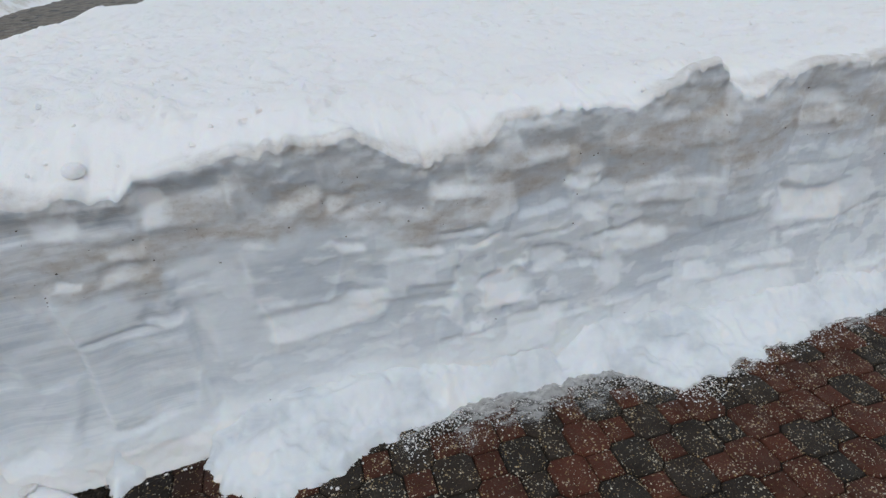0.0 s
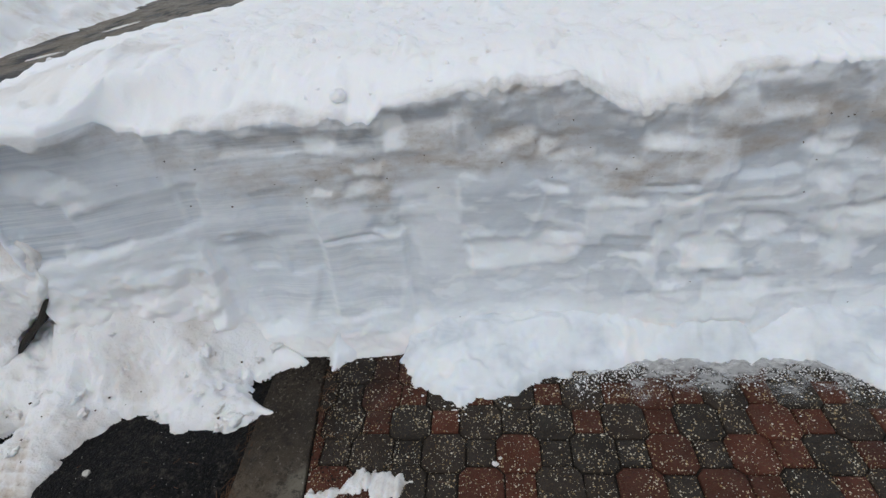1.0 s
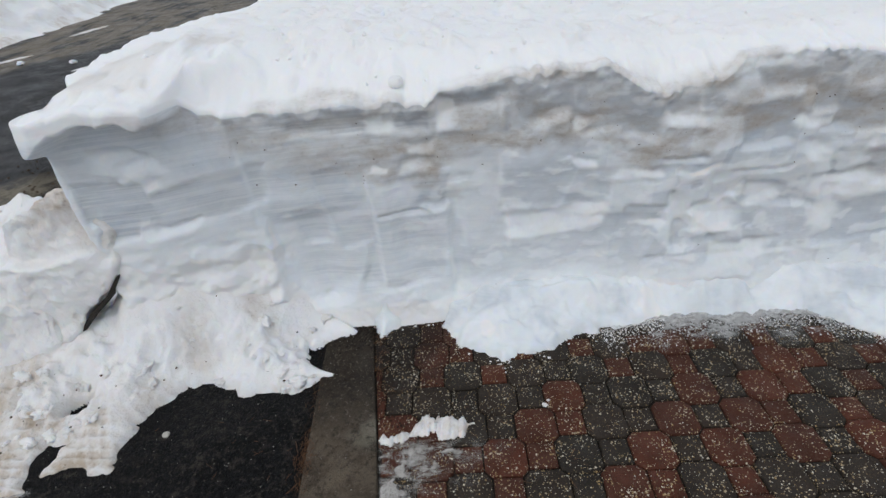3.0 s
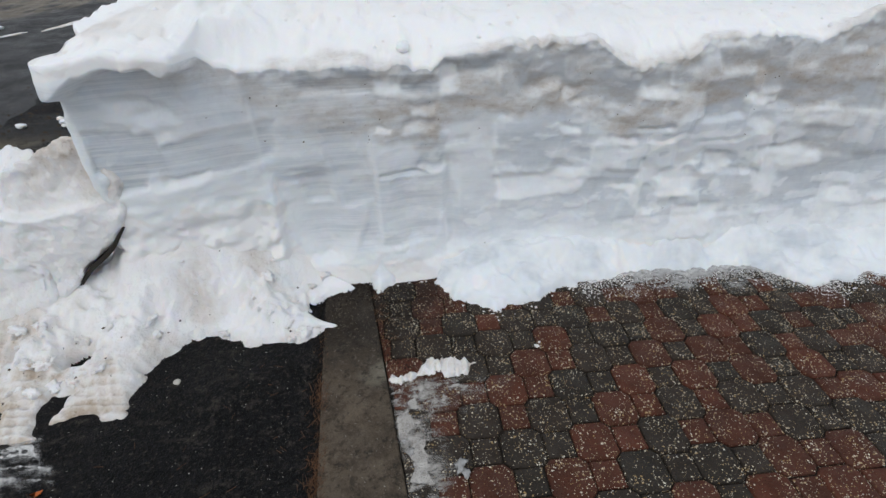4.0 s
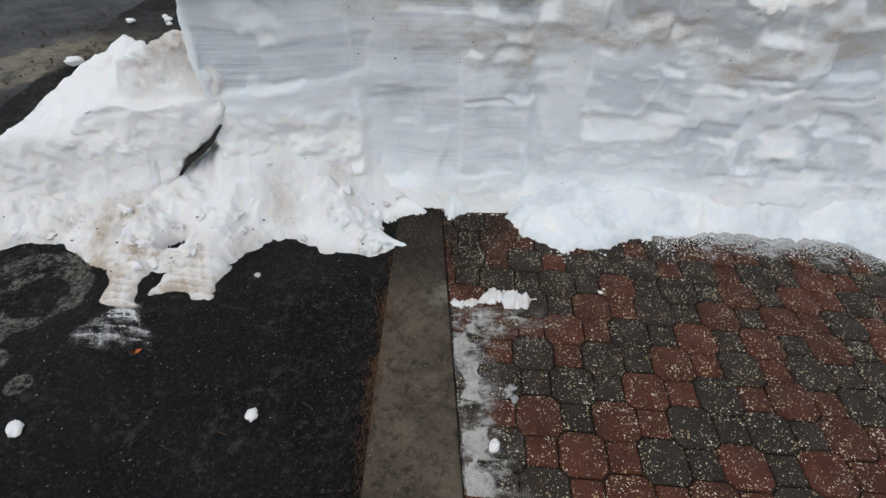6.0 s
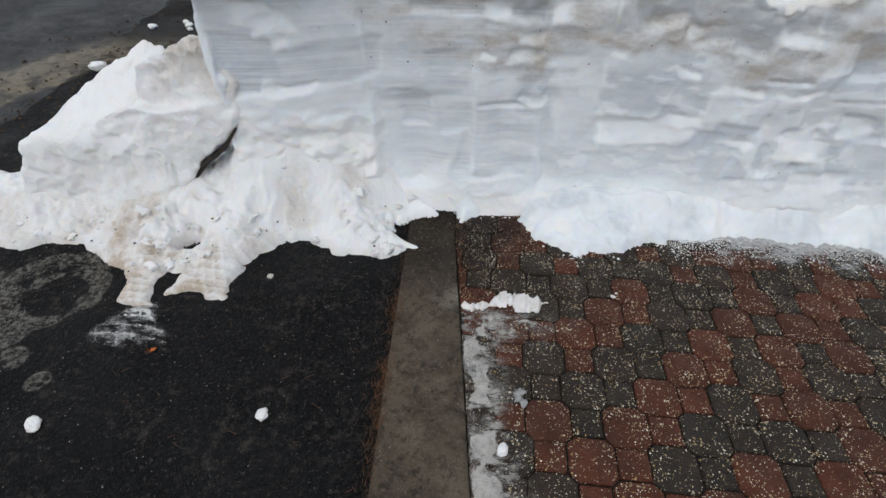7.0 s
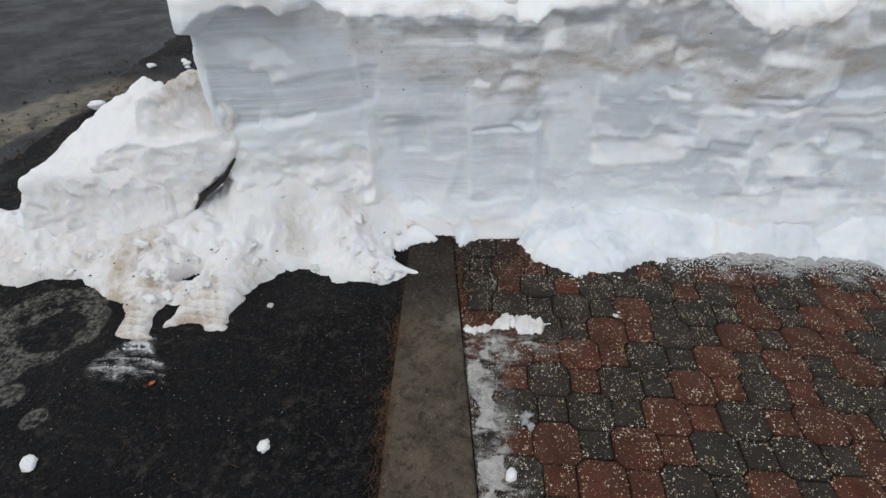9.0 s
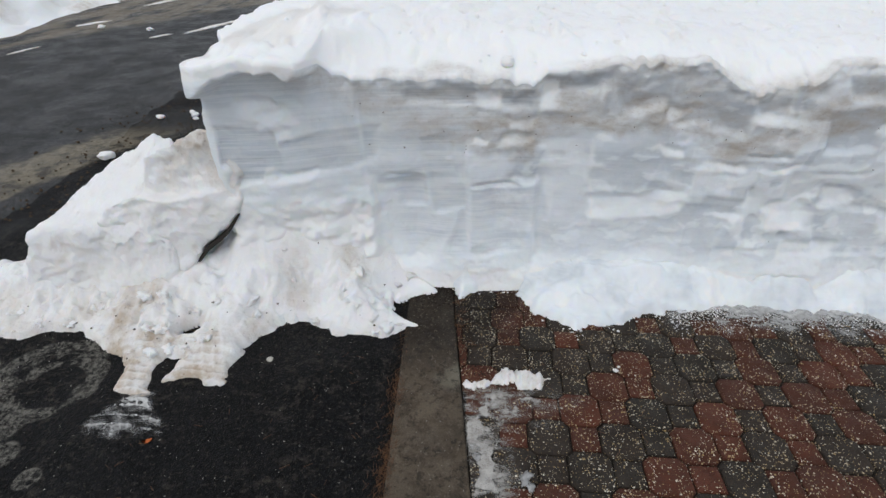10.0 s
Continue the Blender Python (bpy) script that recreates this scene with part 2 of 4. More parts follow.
# ---- helpers ----
def hashed(i, j, seed):
    h = np.sin(i * 127.1 + j * 311.7 + seed * 74.7) * 43758.5453
    return h - np.floor(h)


def vnoise(x, y, seed=0):
    """Smooth value noise in -1..1."""
    i, j = np.floor(x), np.floor(y)
    f, g = x - i, y - j
    f, g = f * f * f * (f * (f * 6 - 15) + 10), g * g * g * (g * (g * 6 - 15) + 10)
    a, b = hashed(i, j, seed), hashed(i + 1, j, seed)
    c, d = hashed(i, j + 1, seed), hashed(i + 1, j + 1, seed)
    return 2 * ((a * (1 - f) + b * f) * (1 - g) + (c * (1 - f) + d * f) * g) - 1


def fbm(x, y, octaves=4, seed=0, gain=0.5):
    out, amp = 0.0, 1.0
    for k in range(octaves):
        out = out + amp * vnoise(x * 2 ** k + 17.3 * k, y * 2 ** k - 9.1 * k, seed + k)
        amp *= gain
    return out


def step(lo, hi, v):
    t = np.clip((v - lo) / (hi - lo), 0, 1)
    return t * t * (3 - 2 * t)


def soften(a, n=1):
    for _ in range(n):
        a = a.copy()
        a[1:-1] = (a[:-2] + 2 * a[1:-1] + a[2:]) / 4
        a[:, 1:-1] = (a[:, :-2] + 2 * a[:, 1:-1] + a[:, 2:]) / 4
    return a


def sheet(name, X, Y, Z, mat, parent=None, keep=None, flip=False, **attrs):
    """A mesh over a grid of places; keep: the vertices to use."""
    n, m = X.shape
    idx = np.arange(n * m).reshape(n, m)
    quads = np.stack([idx[:-1, :-1], idx[1:, :-1], idx[1:, 1:], idx[:-1, 1:]], -1).reshape(-1, 4)
    if flip:
        quads = quads[:, ::-1]
    co = np.stack([X, Y, Z], -1).reshape(-1, 3)
    used = np.ones(n * m, bool)
    if keep is not None:
        quads = quads[keep.reshape(-1)[quads].any(1)]
        used[:] = False
        used[quads.reshape(-1)] = True
    remap = np.cumsum(used) - 1
    me = bpy.data.meshes.new(name)
    me.from_pydata(co[used].tolist(), [], remap[quads].tolist())
    me.polygons.foreach_set("use_smooth", [True] * len(me.polygons))
    for key, v in attrs.items():
        a = me.attributes.new(key, "FLOAT", "POINT")
        a.data.foreach_set("value", v.reshape(-1)[used].astype(np.float32))
    me.materials.append(mat)
    ob = new(name, me)
    ob.parent = parent
    return ob


def part(name, bm, mat, parent=None, label="", smooth=True):
    me = bpy.data.meshes.new(name)
    bmesh.ops.recalc_face_normals(bm, faces=bm.faces)
    bm.to_mesh(me)
    bm.free()
    me.polygons.foreach_set("use_smooth", [smooth] * len(me.polygons))
    me.materials.append(mat)
    ob = new(name, me)
    ob.parent = parent
    return tagged(ob, label)


def slab(outline, z0, z1, bevel=0.0, segments=2):
    """A bmesh plate over a plan outline."""
    bm = bmesh.new()
    f = bm.faces.new([bm.verts.new((x, y, z0)) for x, y in outline])
    top = bmesh.ops.extrude_face_region(bm, geom=[f])["geom"]
    for v in top:
        if isinstance(v, bmesh.types.BMVert):
            v.co.z = z1
    if bevel:
        edges = [e for e in bm.edges if all(v.co.z > (z0 + z1) / 2 for v in e.verts)]
        bmesh.ops.bevel(bm, geom=edges, offset=bevel, segments=segments, affect="EDGES", profile=0.5)
    return bm


def lump(size, seed, rough=0.25, cuts=3, squash=(1, 1, 1)):
    """An uneven clod."""
    bm = bmesh.new()
    bmesh.ops.create_icosphere(bm, subdivisions=cuts, radius=1)
    for v in bm.verts:
        p = v.co.normalized()
        k = 1 + rough * noise.fractal(p * 1.6 + Vector((seed * 3.7, seed, 0)), 0.7, 2.0, 4)
        v.co = Vector((p.x * squash[0], p.y * squash[1], p.z * squash[2])) * k * size
    return bm


# ---- ground ----
def area(name, outline, z0, z1, mat, label, kind="structure"):
    return tagged(part(name, slab(outline, z0, z1), mat, None, "", False), label, name.replace("_", " "), "", kind)


area("ground", [(-400, -400), (400, -400), (400, 400), (-400, 400)], -0.30, -0.14, SNOW, "wide snow-covered ground round the driveway")
STRIP = [(-0.697, -0.50), (-0.865, 1.05), (-1.035, 1.05), (-1.005, 0.30), (-0.985, -0.20), (-0.972, -0.50)]
def ragged(points, amount, seed):
    """An outline whose long edges wander a little."""
    rng, out = random.Random(seed), []
    for (ax, ay), (bx, by) in zip(points, points[1:]):
        n = max(1, int(math.hypot(bx - ax, by - ay) / 0.12))
        out += [(ax + (bx - ax) * k / n + (rng.gauss(0, amount) if k else 0), ay + (by - ay) * k / n) for k in range(n)]
    return out + [points[-1]]


KERB_LINE = ragged([(-4.7, 14), (-3.42, 2.0), (-3.0, -4.0)], 0.02, 7)
area("driveway", [(-0.59, -4.0), (-0.972, -0.5), (-0.985, -0.2), (-1.005, 0.3), (-1.035, 1.05), (-1.2, 14), *KERB_LINE], -0.14, 0.0, ASPHALT, "wet black asphalt driveway with pale salt stains")
area("road", [(-2.4, -14), (-3.0, -4.0), (-3.35, 2.0), (-4.6, 14), (-7.7, 60), (-13.5, 60), (-8.2, 14), (-7.0, 2), (-6.6, -14)], -0.14, -0.006, ROAD, "wet grey asphalt road with tan silt streaks")

strip = part("concrete_strip", slab([(-0.318, -4.0), *STRIP, (-0.59, -4.0)], -0.14, 0.006, 0.008, 3), CONCRETE)
tagged(strip, "stained brown-grey concrete edging strip beside the brick paving", "edging strip", "", "structure")


# ---- the cut snow bank ----
LIP_X = (-3.0, -1.9, -1.70, -1.60, -1.40, -1.34, -1.27, -1.06, -0.73, -0.53, -0.48, -0.21, 0.10, 0.20, 0.30, 0.50, 0.56, 0.86, 1.03, 1.12, 1.21, 1.27, 1.36, 1.42, 1.50, 1.60, 1.75, 2.0, 7.0)
LIP_Z = (1.02, 1.02, 1.015, 1.035, 1.045, 1.03, 0.965, 0.95, 0.94, 0.915, 0.965, 1.0, 1.015, 0.935, 0.91, 0.945, 1.01, 1.03, 0.995, 1.02, 1.085, 1.12, 1.095, 1.01, 1.02, 1.06, 1.09, 1.1, 1.1)


def top_z(x, y):
    """The height of the bank's top."""
    even = sum(np.interp(x + k * 0.06, LIP_X, LIP_Z) for k in range(-3, 4)) / 7
    front = np.interp(x, LIP_X, LIP_Z) + (even - np.interp(x, LIP_X, LIP_Z)) * step(0.84, 0.98, y)
    front = front + 0.008 * fbm(x * 9, y * 9, 3, 5) * step(-1.40, -1.2, x)
    back = 1.09 + 0.035 * fbm(x * 0.8, y * 0.8, 3, 11) - 0.02 * step(-1.2, -1.9, x)
    early = step(-1.0, -1.50, x)
    z = front + (back - front) * step(0.80 - 0.25 * early, 1.30 - 0.35 * early, y + 0.02 * fbm(x * 3, y * 3, 2, 8))
    z = z + 0.005 * fbm(x * 14, y * 14, 3, 21) + 0.03 * np.maximum(0, fbm(x * 7, y * 7, 3, 31) - 0.35)
    z = z - 0.018 * np.maximum(0, fbm(x * 19, y * 19, 2, 33) - 0.30)
    return z - 0.25 * step(-1.55, -1.95, x) * step(2.0, 3.0, y)


# Strokes of the shovel on the cut face: centre x, z, width, height, lean (1: leans well back, -1: overhangs), tone
# (loose snow plus painted light, dark where it overhangs).
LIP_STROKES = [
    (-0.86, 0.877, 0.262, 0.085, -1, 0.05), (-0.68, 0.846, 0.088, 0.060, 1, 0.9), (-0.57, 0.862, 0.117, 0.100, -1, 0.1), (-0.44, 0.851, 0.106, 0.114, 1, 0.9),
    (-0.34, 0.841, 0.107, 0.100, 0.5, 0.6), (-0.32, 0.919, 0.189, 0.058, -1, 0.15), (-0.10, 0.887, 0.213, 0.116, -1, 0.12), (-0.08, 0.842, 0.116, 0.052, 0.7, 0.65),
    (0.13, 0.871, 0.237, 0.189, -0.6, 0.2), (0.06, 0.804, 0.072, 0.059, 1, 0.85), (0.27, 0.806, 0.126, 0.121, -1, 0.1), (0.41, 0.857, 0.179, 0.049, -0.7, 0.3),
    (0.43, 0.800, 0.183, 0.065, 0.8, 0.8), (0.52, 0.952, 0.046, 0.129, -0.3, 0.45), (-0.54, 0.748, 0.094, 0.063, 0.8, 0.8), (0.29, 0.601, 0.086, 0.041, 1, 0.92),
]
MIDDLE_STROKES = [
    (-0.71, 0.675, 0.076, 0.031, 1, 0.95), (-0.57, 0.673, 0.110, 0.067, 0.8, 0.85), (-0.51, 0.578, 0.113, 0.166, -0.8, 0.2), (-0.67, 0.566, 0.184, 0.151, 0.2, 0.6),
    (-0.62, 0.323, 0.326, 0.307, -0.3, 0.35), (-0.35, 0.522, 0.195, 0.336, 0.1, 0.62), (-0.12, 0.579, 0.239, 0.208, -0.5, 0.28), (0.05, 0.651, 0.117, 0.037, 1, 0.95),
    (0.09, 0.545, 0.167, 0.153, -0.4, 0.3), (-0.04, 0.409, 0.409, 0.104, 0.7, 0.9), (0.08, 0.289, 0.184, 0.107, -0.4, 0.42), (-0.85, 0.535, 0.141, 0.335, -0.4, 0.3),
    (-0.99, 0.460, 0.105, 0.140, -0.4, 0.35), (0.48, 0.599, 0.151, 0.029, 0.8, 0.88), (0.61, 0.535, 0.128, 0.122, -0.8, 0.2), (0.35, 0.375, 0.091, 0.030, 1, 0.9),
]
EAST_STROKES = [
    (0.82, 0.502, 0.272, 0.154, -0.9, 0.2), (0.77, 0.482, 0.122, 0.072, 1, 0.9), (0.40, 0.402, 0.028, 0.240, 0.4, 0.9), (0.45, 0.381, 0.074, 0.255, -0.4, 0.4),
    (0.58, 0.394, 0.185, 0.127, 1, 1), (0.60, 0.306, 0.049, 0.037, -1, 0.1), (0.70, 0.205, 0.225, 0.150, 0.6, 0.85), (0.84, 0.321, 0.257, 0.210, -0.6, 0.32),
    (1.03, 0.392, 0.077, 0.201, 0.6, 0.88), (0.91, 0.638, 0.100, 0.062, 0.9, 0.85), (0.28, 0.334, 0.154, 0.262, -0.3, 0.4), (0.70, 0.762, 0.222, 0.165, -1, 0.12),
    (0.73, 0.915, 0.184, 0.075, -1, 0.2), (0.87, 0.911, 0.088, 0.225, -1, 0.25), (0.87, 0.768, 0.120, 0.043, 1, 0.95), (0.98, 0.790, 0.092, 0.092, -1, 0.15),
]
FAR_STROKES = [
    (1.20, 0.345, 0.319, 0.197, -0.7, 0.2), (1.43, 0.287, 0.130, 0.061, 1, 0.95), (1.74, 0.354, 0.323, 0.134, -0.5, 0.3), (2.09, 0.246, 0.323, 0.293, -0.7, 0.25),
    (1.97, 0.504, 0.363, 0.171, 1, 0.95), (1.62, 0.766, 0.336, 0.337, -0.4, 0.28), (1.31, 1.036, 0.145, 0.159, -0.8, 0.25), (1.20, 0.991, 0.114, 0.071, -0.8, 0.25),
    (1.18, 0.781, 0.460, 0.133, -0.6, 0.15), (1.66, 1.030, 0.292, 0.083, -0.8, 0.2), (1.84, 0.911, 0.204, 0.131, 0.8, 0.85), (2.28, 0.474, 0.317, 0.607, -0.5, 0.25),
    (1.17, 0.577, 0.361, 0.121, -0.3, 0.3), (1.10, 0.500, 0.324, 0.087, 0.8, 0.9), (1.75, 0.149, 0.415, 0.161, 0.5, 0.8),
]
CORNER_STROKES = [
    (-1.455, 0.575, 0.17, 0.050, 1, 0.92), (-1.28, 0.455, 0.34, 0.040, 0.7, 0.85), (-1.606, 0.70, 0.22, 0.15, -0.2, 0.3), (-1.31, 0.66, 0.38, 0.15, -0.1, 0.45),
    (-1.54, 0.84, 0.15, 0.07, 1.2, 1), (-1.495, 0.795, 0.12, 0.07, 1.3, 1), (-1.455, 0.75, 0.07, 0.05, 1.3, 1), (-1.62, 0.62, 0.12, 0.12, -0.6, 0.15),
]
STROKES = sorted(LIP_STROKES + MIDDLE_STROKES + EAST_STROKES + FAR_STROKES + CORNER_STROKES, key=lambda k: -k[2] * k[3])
# Thin shadowed slots: from x, to x, height, depth.
SLOTS = [(-0.75, -0.53, 0.48, 0.024), (-1.10, -0.98, 0.535, 0.022), (0.03, 0.11, 0.768, 0.030), (0.34, 0.52, 0.655, 0.022), (-0.16, -0.06, 0.822, 0.014), (0.02, 0.10, 0.475, 0.014), (0.88, 1.02, 0.735, 0.020), (0.62, 0.84, 0.585, 0.014)]


def relief(x, z):
    """How far the cut face stands proud, and its tone: loose snow with light and shade painted in."""
    warp_x, warp_z = x + 0.016 * fbm(x * 5, z * 5, 3, 3), z + 0.009 * fbm(x * 6, z * 6, 3, 4)
    rough = 0.18 + 0.95 * step(-0.1, 0.40, x)
    d = 0.018 * fbm(x * 1.7, z * 1.5, 2, 40)
    loose_lit = 0.46 + 0.36 * step(0.30, 0.08, z + 0.05 * fbm(x * 4, z * 4, 3, 44)) + 0.2 * step(0.16, 0.06, z) + 0.22 * step(-0.95, -1.4, x) * step(0.98, 0.7, z) + 0.62 * step(-1.0, -1.2, x) * step(0.56, 0.36, z + 0.04 * fbm(x * 7, z * 7, 3, 49))
    for w, h, amp, seed in ((0.27, 0.21, 0.005, 51), (0.15, 0.115, 0.003, 61)):
        row = np.floor(warp_z / h)
        shift = hashed(row, row * 0 + 3.0, seed)
        col = np.floor(warp_x / w + shift)
        u, v = warp_x / w + shift - col - 0.5, warp_z / h - row - 0.5
        back = 2.6 * hashed(col, row, seed + 2) - 0.8
        d = d + rough * amp * (2 * hashed(col, row, seed) - 1 + u * (2 * hashed(col, row, seed + 1) - 1) * 1.4 - v * back * 1.5)
        # facets leaning back are painted paler, as light from above would leave them
        loose_lit = loose_lit + rough * 0.10 * (back - 0.4)
    fx, fz = warp_x + 0.004 * fbm(x * 20, z * 20, 2, 71), warp_z + 0.004 * fbm(x * 22, z * 22, 2, 72)
    foot = step(0.10, 0.24, z)
    for k, (x0, z0, w, h, lean, tone) in enumerate(STROKES):
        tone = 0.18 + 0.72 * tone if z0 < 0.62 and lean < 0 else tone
        soft = 0.008 if lean < 0 else min(0.020, 0.28 * h)
        skew = 0.30 * math.sin(k * 2.7)
        u, v = fx - x0 + skew * (fz - z0), fz - z0 + 0.10 * math.sin(k * 1.9) * (fx - x0)
        if lean > 0:
            u, v = u + 0.020 * fbm(x * 11, z * 13, 3, 300 + k), v + 0.016 * fbm(x * 9, z * 13, 3, 320 + k)
        inside = step(w / 2 + soft, w / 2 - soft, np.abs(u)) * step(h / 2 + soft, h / 2 - soft, np.abs(v)) * (0.35 + 0.65 * foot)
        rise = np.clip(v / h, -0.5, 0.5)
        if lean > 0:
            d = d - inside * min(0.050, 0.60 * h) * lean * (rise + 0.18)
        else:
            d = d * (1 - 0.6 * inside) - inside * (min(0.026, 0.22 * h) * lean * rise + 0.005)
        loose_lit = loose_lit + inside * (tone - loose_lit) * (0.9 + (0.35 * fbm(x * 8, z * 12, 3, 340 + k) if tone > 0.4 else 0.0))
    tufts = step(0.22, 0.40, fbm(fx * 6.5, fz * 8.5, 4, 73, 0.5)) * step(0.1, 0.4, x) * step(0.70, 0.60, z)
    d = d + 0.003 * tufts
    loose_lit = loose_lit + 0.5 * tufts * (1 - loose_lit)
    # tall knife-straight cuts, and pale seams between strokes that paint their bright edges
    for x0, lo, hi, out, wide in ((-1.13, 0.12, 0.52, -0.034, 0.3), (-1.16, 0.52, 0.90, -0.016, 0.12), (-0.74, 0.18, 0.66, 0.022, 0.12), (-0.46, 0.12, 0.55, -0.020, 0.07), (-0.24, 0.30, 0.70, 0.012, 0.2), (1.42, 0.5, 1.05, 0.040, 0.4), (0.47, 0.75, 0.98, 0.014, 0.05), (-0.235, 0.80, 0.92, 0.018, 0.03)):
        span = step(lo - 0.03, lo + 0.03, z) * step(hi + 0.04, hi - 0.04, z)
        at = warp_x - x0 + 0.05 * (z - 0.4)
        d = d + out * step(-0.007, 0.007, at) * step(wide, wide * 0.4, at) * span
        loose_lit = loose_lit + 0.30 * span * np.exp(-(at / 0.008) ** 2) * np.clip(0.6 + fbm(x * 9, z * 9, 2, 79), 0, 1)
    # small ledge highlights, painted as pale flecks that stand slightly proud
    highlight = step(0.26, 0.60, fbm(fx * 10, fz * 24, 3, 83, 0.55)) * step(-1.0, -0.4, x)
    d = d + 0.0035 * highlight
    loose_lit = loose_lit + 0.40 * highlight * (1 - loose_lit)
    # crumbly foot of the corner
    low = step(-1.06, -1.20, x) * step(0.58, 0.30, z)
    d = d + low * (0.022 * fbm(x * 9, z * 11, 4, 85, 0.65) + 0.012)
    for x0, x1, z0, deep in SLOTS:
        d = d - deep * np.exp(-((fz - z0 - 0.02 * (x - x0)) / 0.006) ** 2) * step(x0 - 0.01, x0 + 0.03, x) * step(x1 + 0.01, x1 - 0.04, x)
    return d, np.clip(loose_lit, 0.02, 1)


bank = tagged(new("snow_bank"), "tall cut snow bank with layered grey-white face", "snow bank")

# the edge of the bank in plan: down the road side, round the corner, along the path
arc = np.linspace(0, math.pi / 2, 40)[1:-1]
side_y = np.concatenate([np.linspace(14, 4, 40), np.linspace(3.95, 0.71, 190)])
side_x = -1.755 - 0.03 * step(3, 1, side_y) + 0.05 * fbm(side_y * 2, side_y * 0 + 0.5, 4, 77) * step(0.8, 1.2, side_y) + 0.25 * step(5, 14, side_y)
RAD = 0.075
cx, cy = side_x[-1] + RAD, 0.625 + RAD
front_x = np.concatenate([np.linspace(cx, 2.6, 860), np.linspace(2.62, 7.0, 110)])
PX = np.concatenate([side_x, cx - RAD * np.cos(arc), front_x])
PY = np.concatenate([side_y, cy - RAD * np.sin(arc), np.interp(front_x, (-1.70, -1.5, -1.3, -1.0, -0.6), (0.625, 0.66, 0.74, 0.81, 0.845))])
NX = np.concatenate([0 * side_x - 1, -np.cos(arc), 0 * front_x])
NY = np.concatenate([0 * side_x, -np.sin(arc), 0 * front_x - 1])
S = np.concatenate([[0], np.cumsum(np.hypot(np.diff(PX), np.diff(PY)))])
S = S - S[len(side_x) + len(arc)] + cx

NZ, NT = 200, 36
q = np.linspace(0, 1, NZ)
ZT = top_z(PX + 0.02, PY) + 0.004 * fbm(S * 24, S * 0 + 7.0, 3, 98) * step(-1.35, -1.2, S)
R = 0.022
U = S[:, None] + 0 * q[None]
W = (ZT[:, None] - R) * q[None]
proud, loose_lit = relief(U, W)
proud = soften(proud, 4) - 0.035 + 0.040 * step(0.45, 0.05, W) + 0.050 * np.exp(-W / 0.09) + 0.006 * fbm(U * 7, W * 9, 4, 47, 0.6) * step(0.35, 0.12, W)
proud = proud + 0.0015 * fbm(U * 1.1 + W * 0.8, W * 36 + 0.8 * fbm(U * 2, W * 2, 2, 46), 2, 45) * (0.25 + 0.75 * step(-0.2, -1.0, U)) * step(0.2, 0.45, W)
facing = np.abs(NY)[:, None]
left = step(-1.315, -1.345, U + 0.015 * fbm(U * 9, W * 9, 2, 88))
under = (ZT[:, None] - 0.045 - 0.034 * np.exp(-((U + 1.375) / 0.028) ** 2) - 0.012 * step(-1.36, -1.45, U) - 0.055 * step(-1.60, -1.72, U) + 0.005 * fbm(U * 7, W * 2, 3, 90))
proud = proud - (0.105 - 0.095 * step(0.72, 0.92, PY))[:, None] * (1 - facing) * step(0.82, 0.93, W)
proud = proud + left * (0.01 + (0.14 + 0.010 * fbm(U * 5, W * 0, 3, 91) + 0.03 * step(-1.5, -1.42, U)) * facing ** 5 * (1 - 0.35 * step(-1.66, -1.74, U))) * (0.75 * step(under - 0.02, under + 0.012, W) + 0.25 * step(under - 0.15, under, W))
# a thin crust along the lip everywhere else
crust = 0.4 + 0.6 * step(-0.3, 0.4, fbm(U * 3, U * 0 + 4.0, 2, 96))
proud = proud + (1 - left) * 0.016 * step(0.075, 0.02, ZT[:, None] - W + 0.03 * fbm(U * 7, U * 0 + 1.0, 3, 95)) * crust
proud = proud + (1 - 0.85 * left) * 0.008 * fbm(U * 26, W * 26, 3, 97) * step(0.09, 0.02, ZT[:, None] - W)
ang = np.linspace(0, math.pi / 2, 9)[1:]
inner = np.linspace(0, 1, NT - 8)[1:]
inward = np.concatenate([R * (1 - np.cos(ang)), R + 0.62 * inner ** 1.4])
rise = np.concatenate([-R + R * np.sin(ang), 0 * inner])
turned = (facing > 0.001) & (facing < 0.999)
reach = np.where(turned, np.minimum(1, (RAD + proud[:, -1:]) / inward[-1]), 1.0)
sideways = facing < 0.001
reach = np.where(sideways, np.interp(PY, (0.71, 0.95, 1.3), (0.36, 0.50, 1.0))[:, None], reach)
start = np.interp(PX, (cx, cx + 0.16), (0.32, 1.0))[:, None]
reach = np.where(facing > 0.999, np.minimum(reach, start), reach)
short = reach < 0.999
O = np.concatenate([proud, proud[:, -1:] - inward[None] * reach], 1)
X = PX[:, None] + NX[:, None] * O
Y = PY[:, None] + NY[:, None] * O
ZTOP = top_z(X[:, NZ:], Y[:, NZ:])
blend = np.clip((inward - R) / 0.10, 0, 1)[None]
ztop = ZT[:, None] * (1 - blend) + ZTOP * blend + rise[None] - np.where(short, 0.006 * (1 - reach) * blend, np.where(sideways, 0.03 * step(0.50, 0.66, inward)[None], 0.03 * step(1.15, 1.35, Y[:, NZ:])))
Z = np.concatenate([W, ztop], 1)
fray = 0.0012 * fbm(U * 40, W * 40, 2, 120)
Y[:, :NZ] += fray * NY[:, None]
X[:, :NZ] += fray * NX[:, None]
Sx = S[:, None] + 0 * Z
below = np.concatenate([ZT[:, None] - W, -inward[None] + 0 * ztop], 1)
wob = 0.045 * fbm(Sx * 3.5, Z * 5, 4, 130)
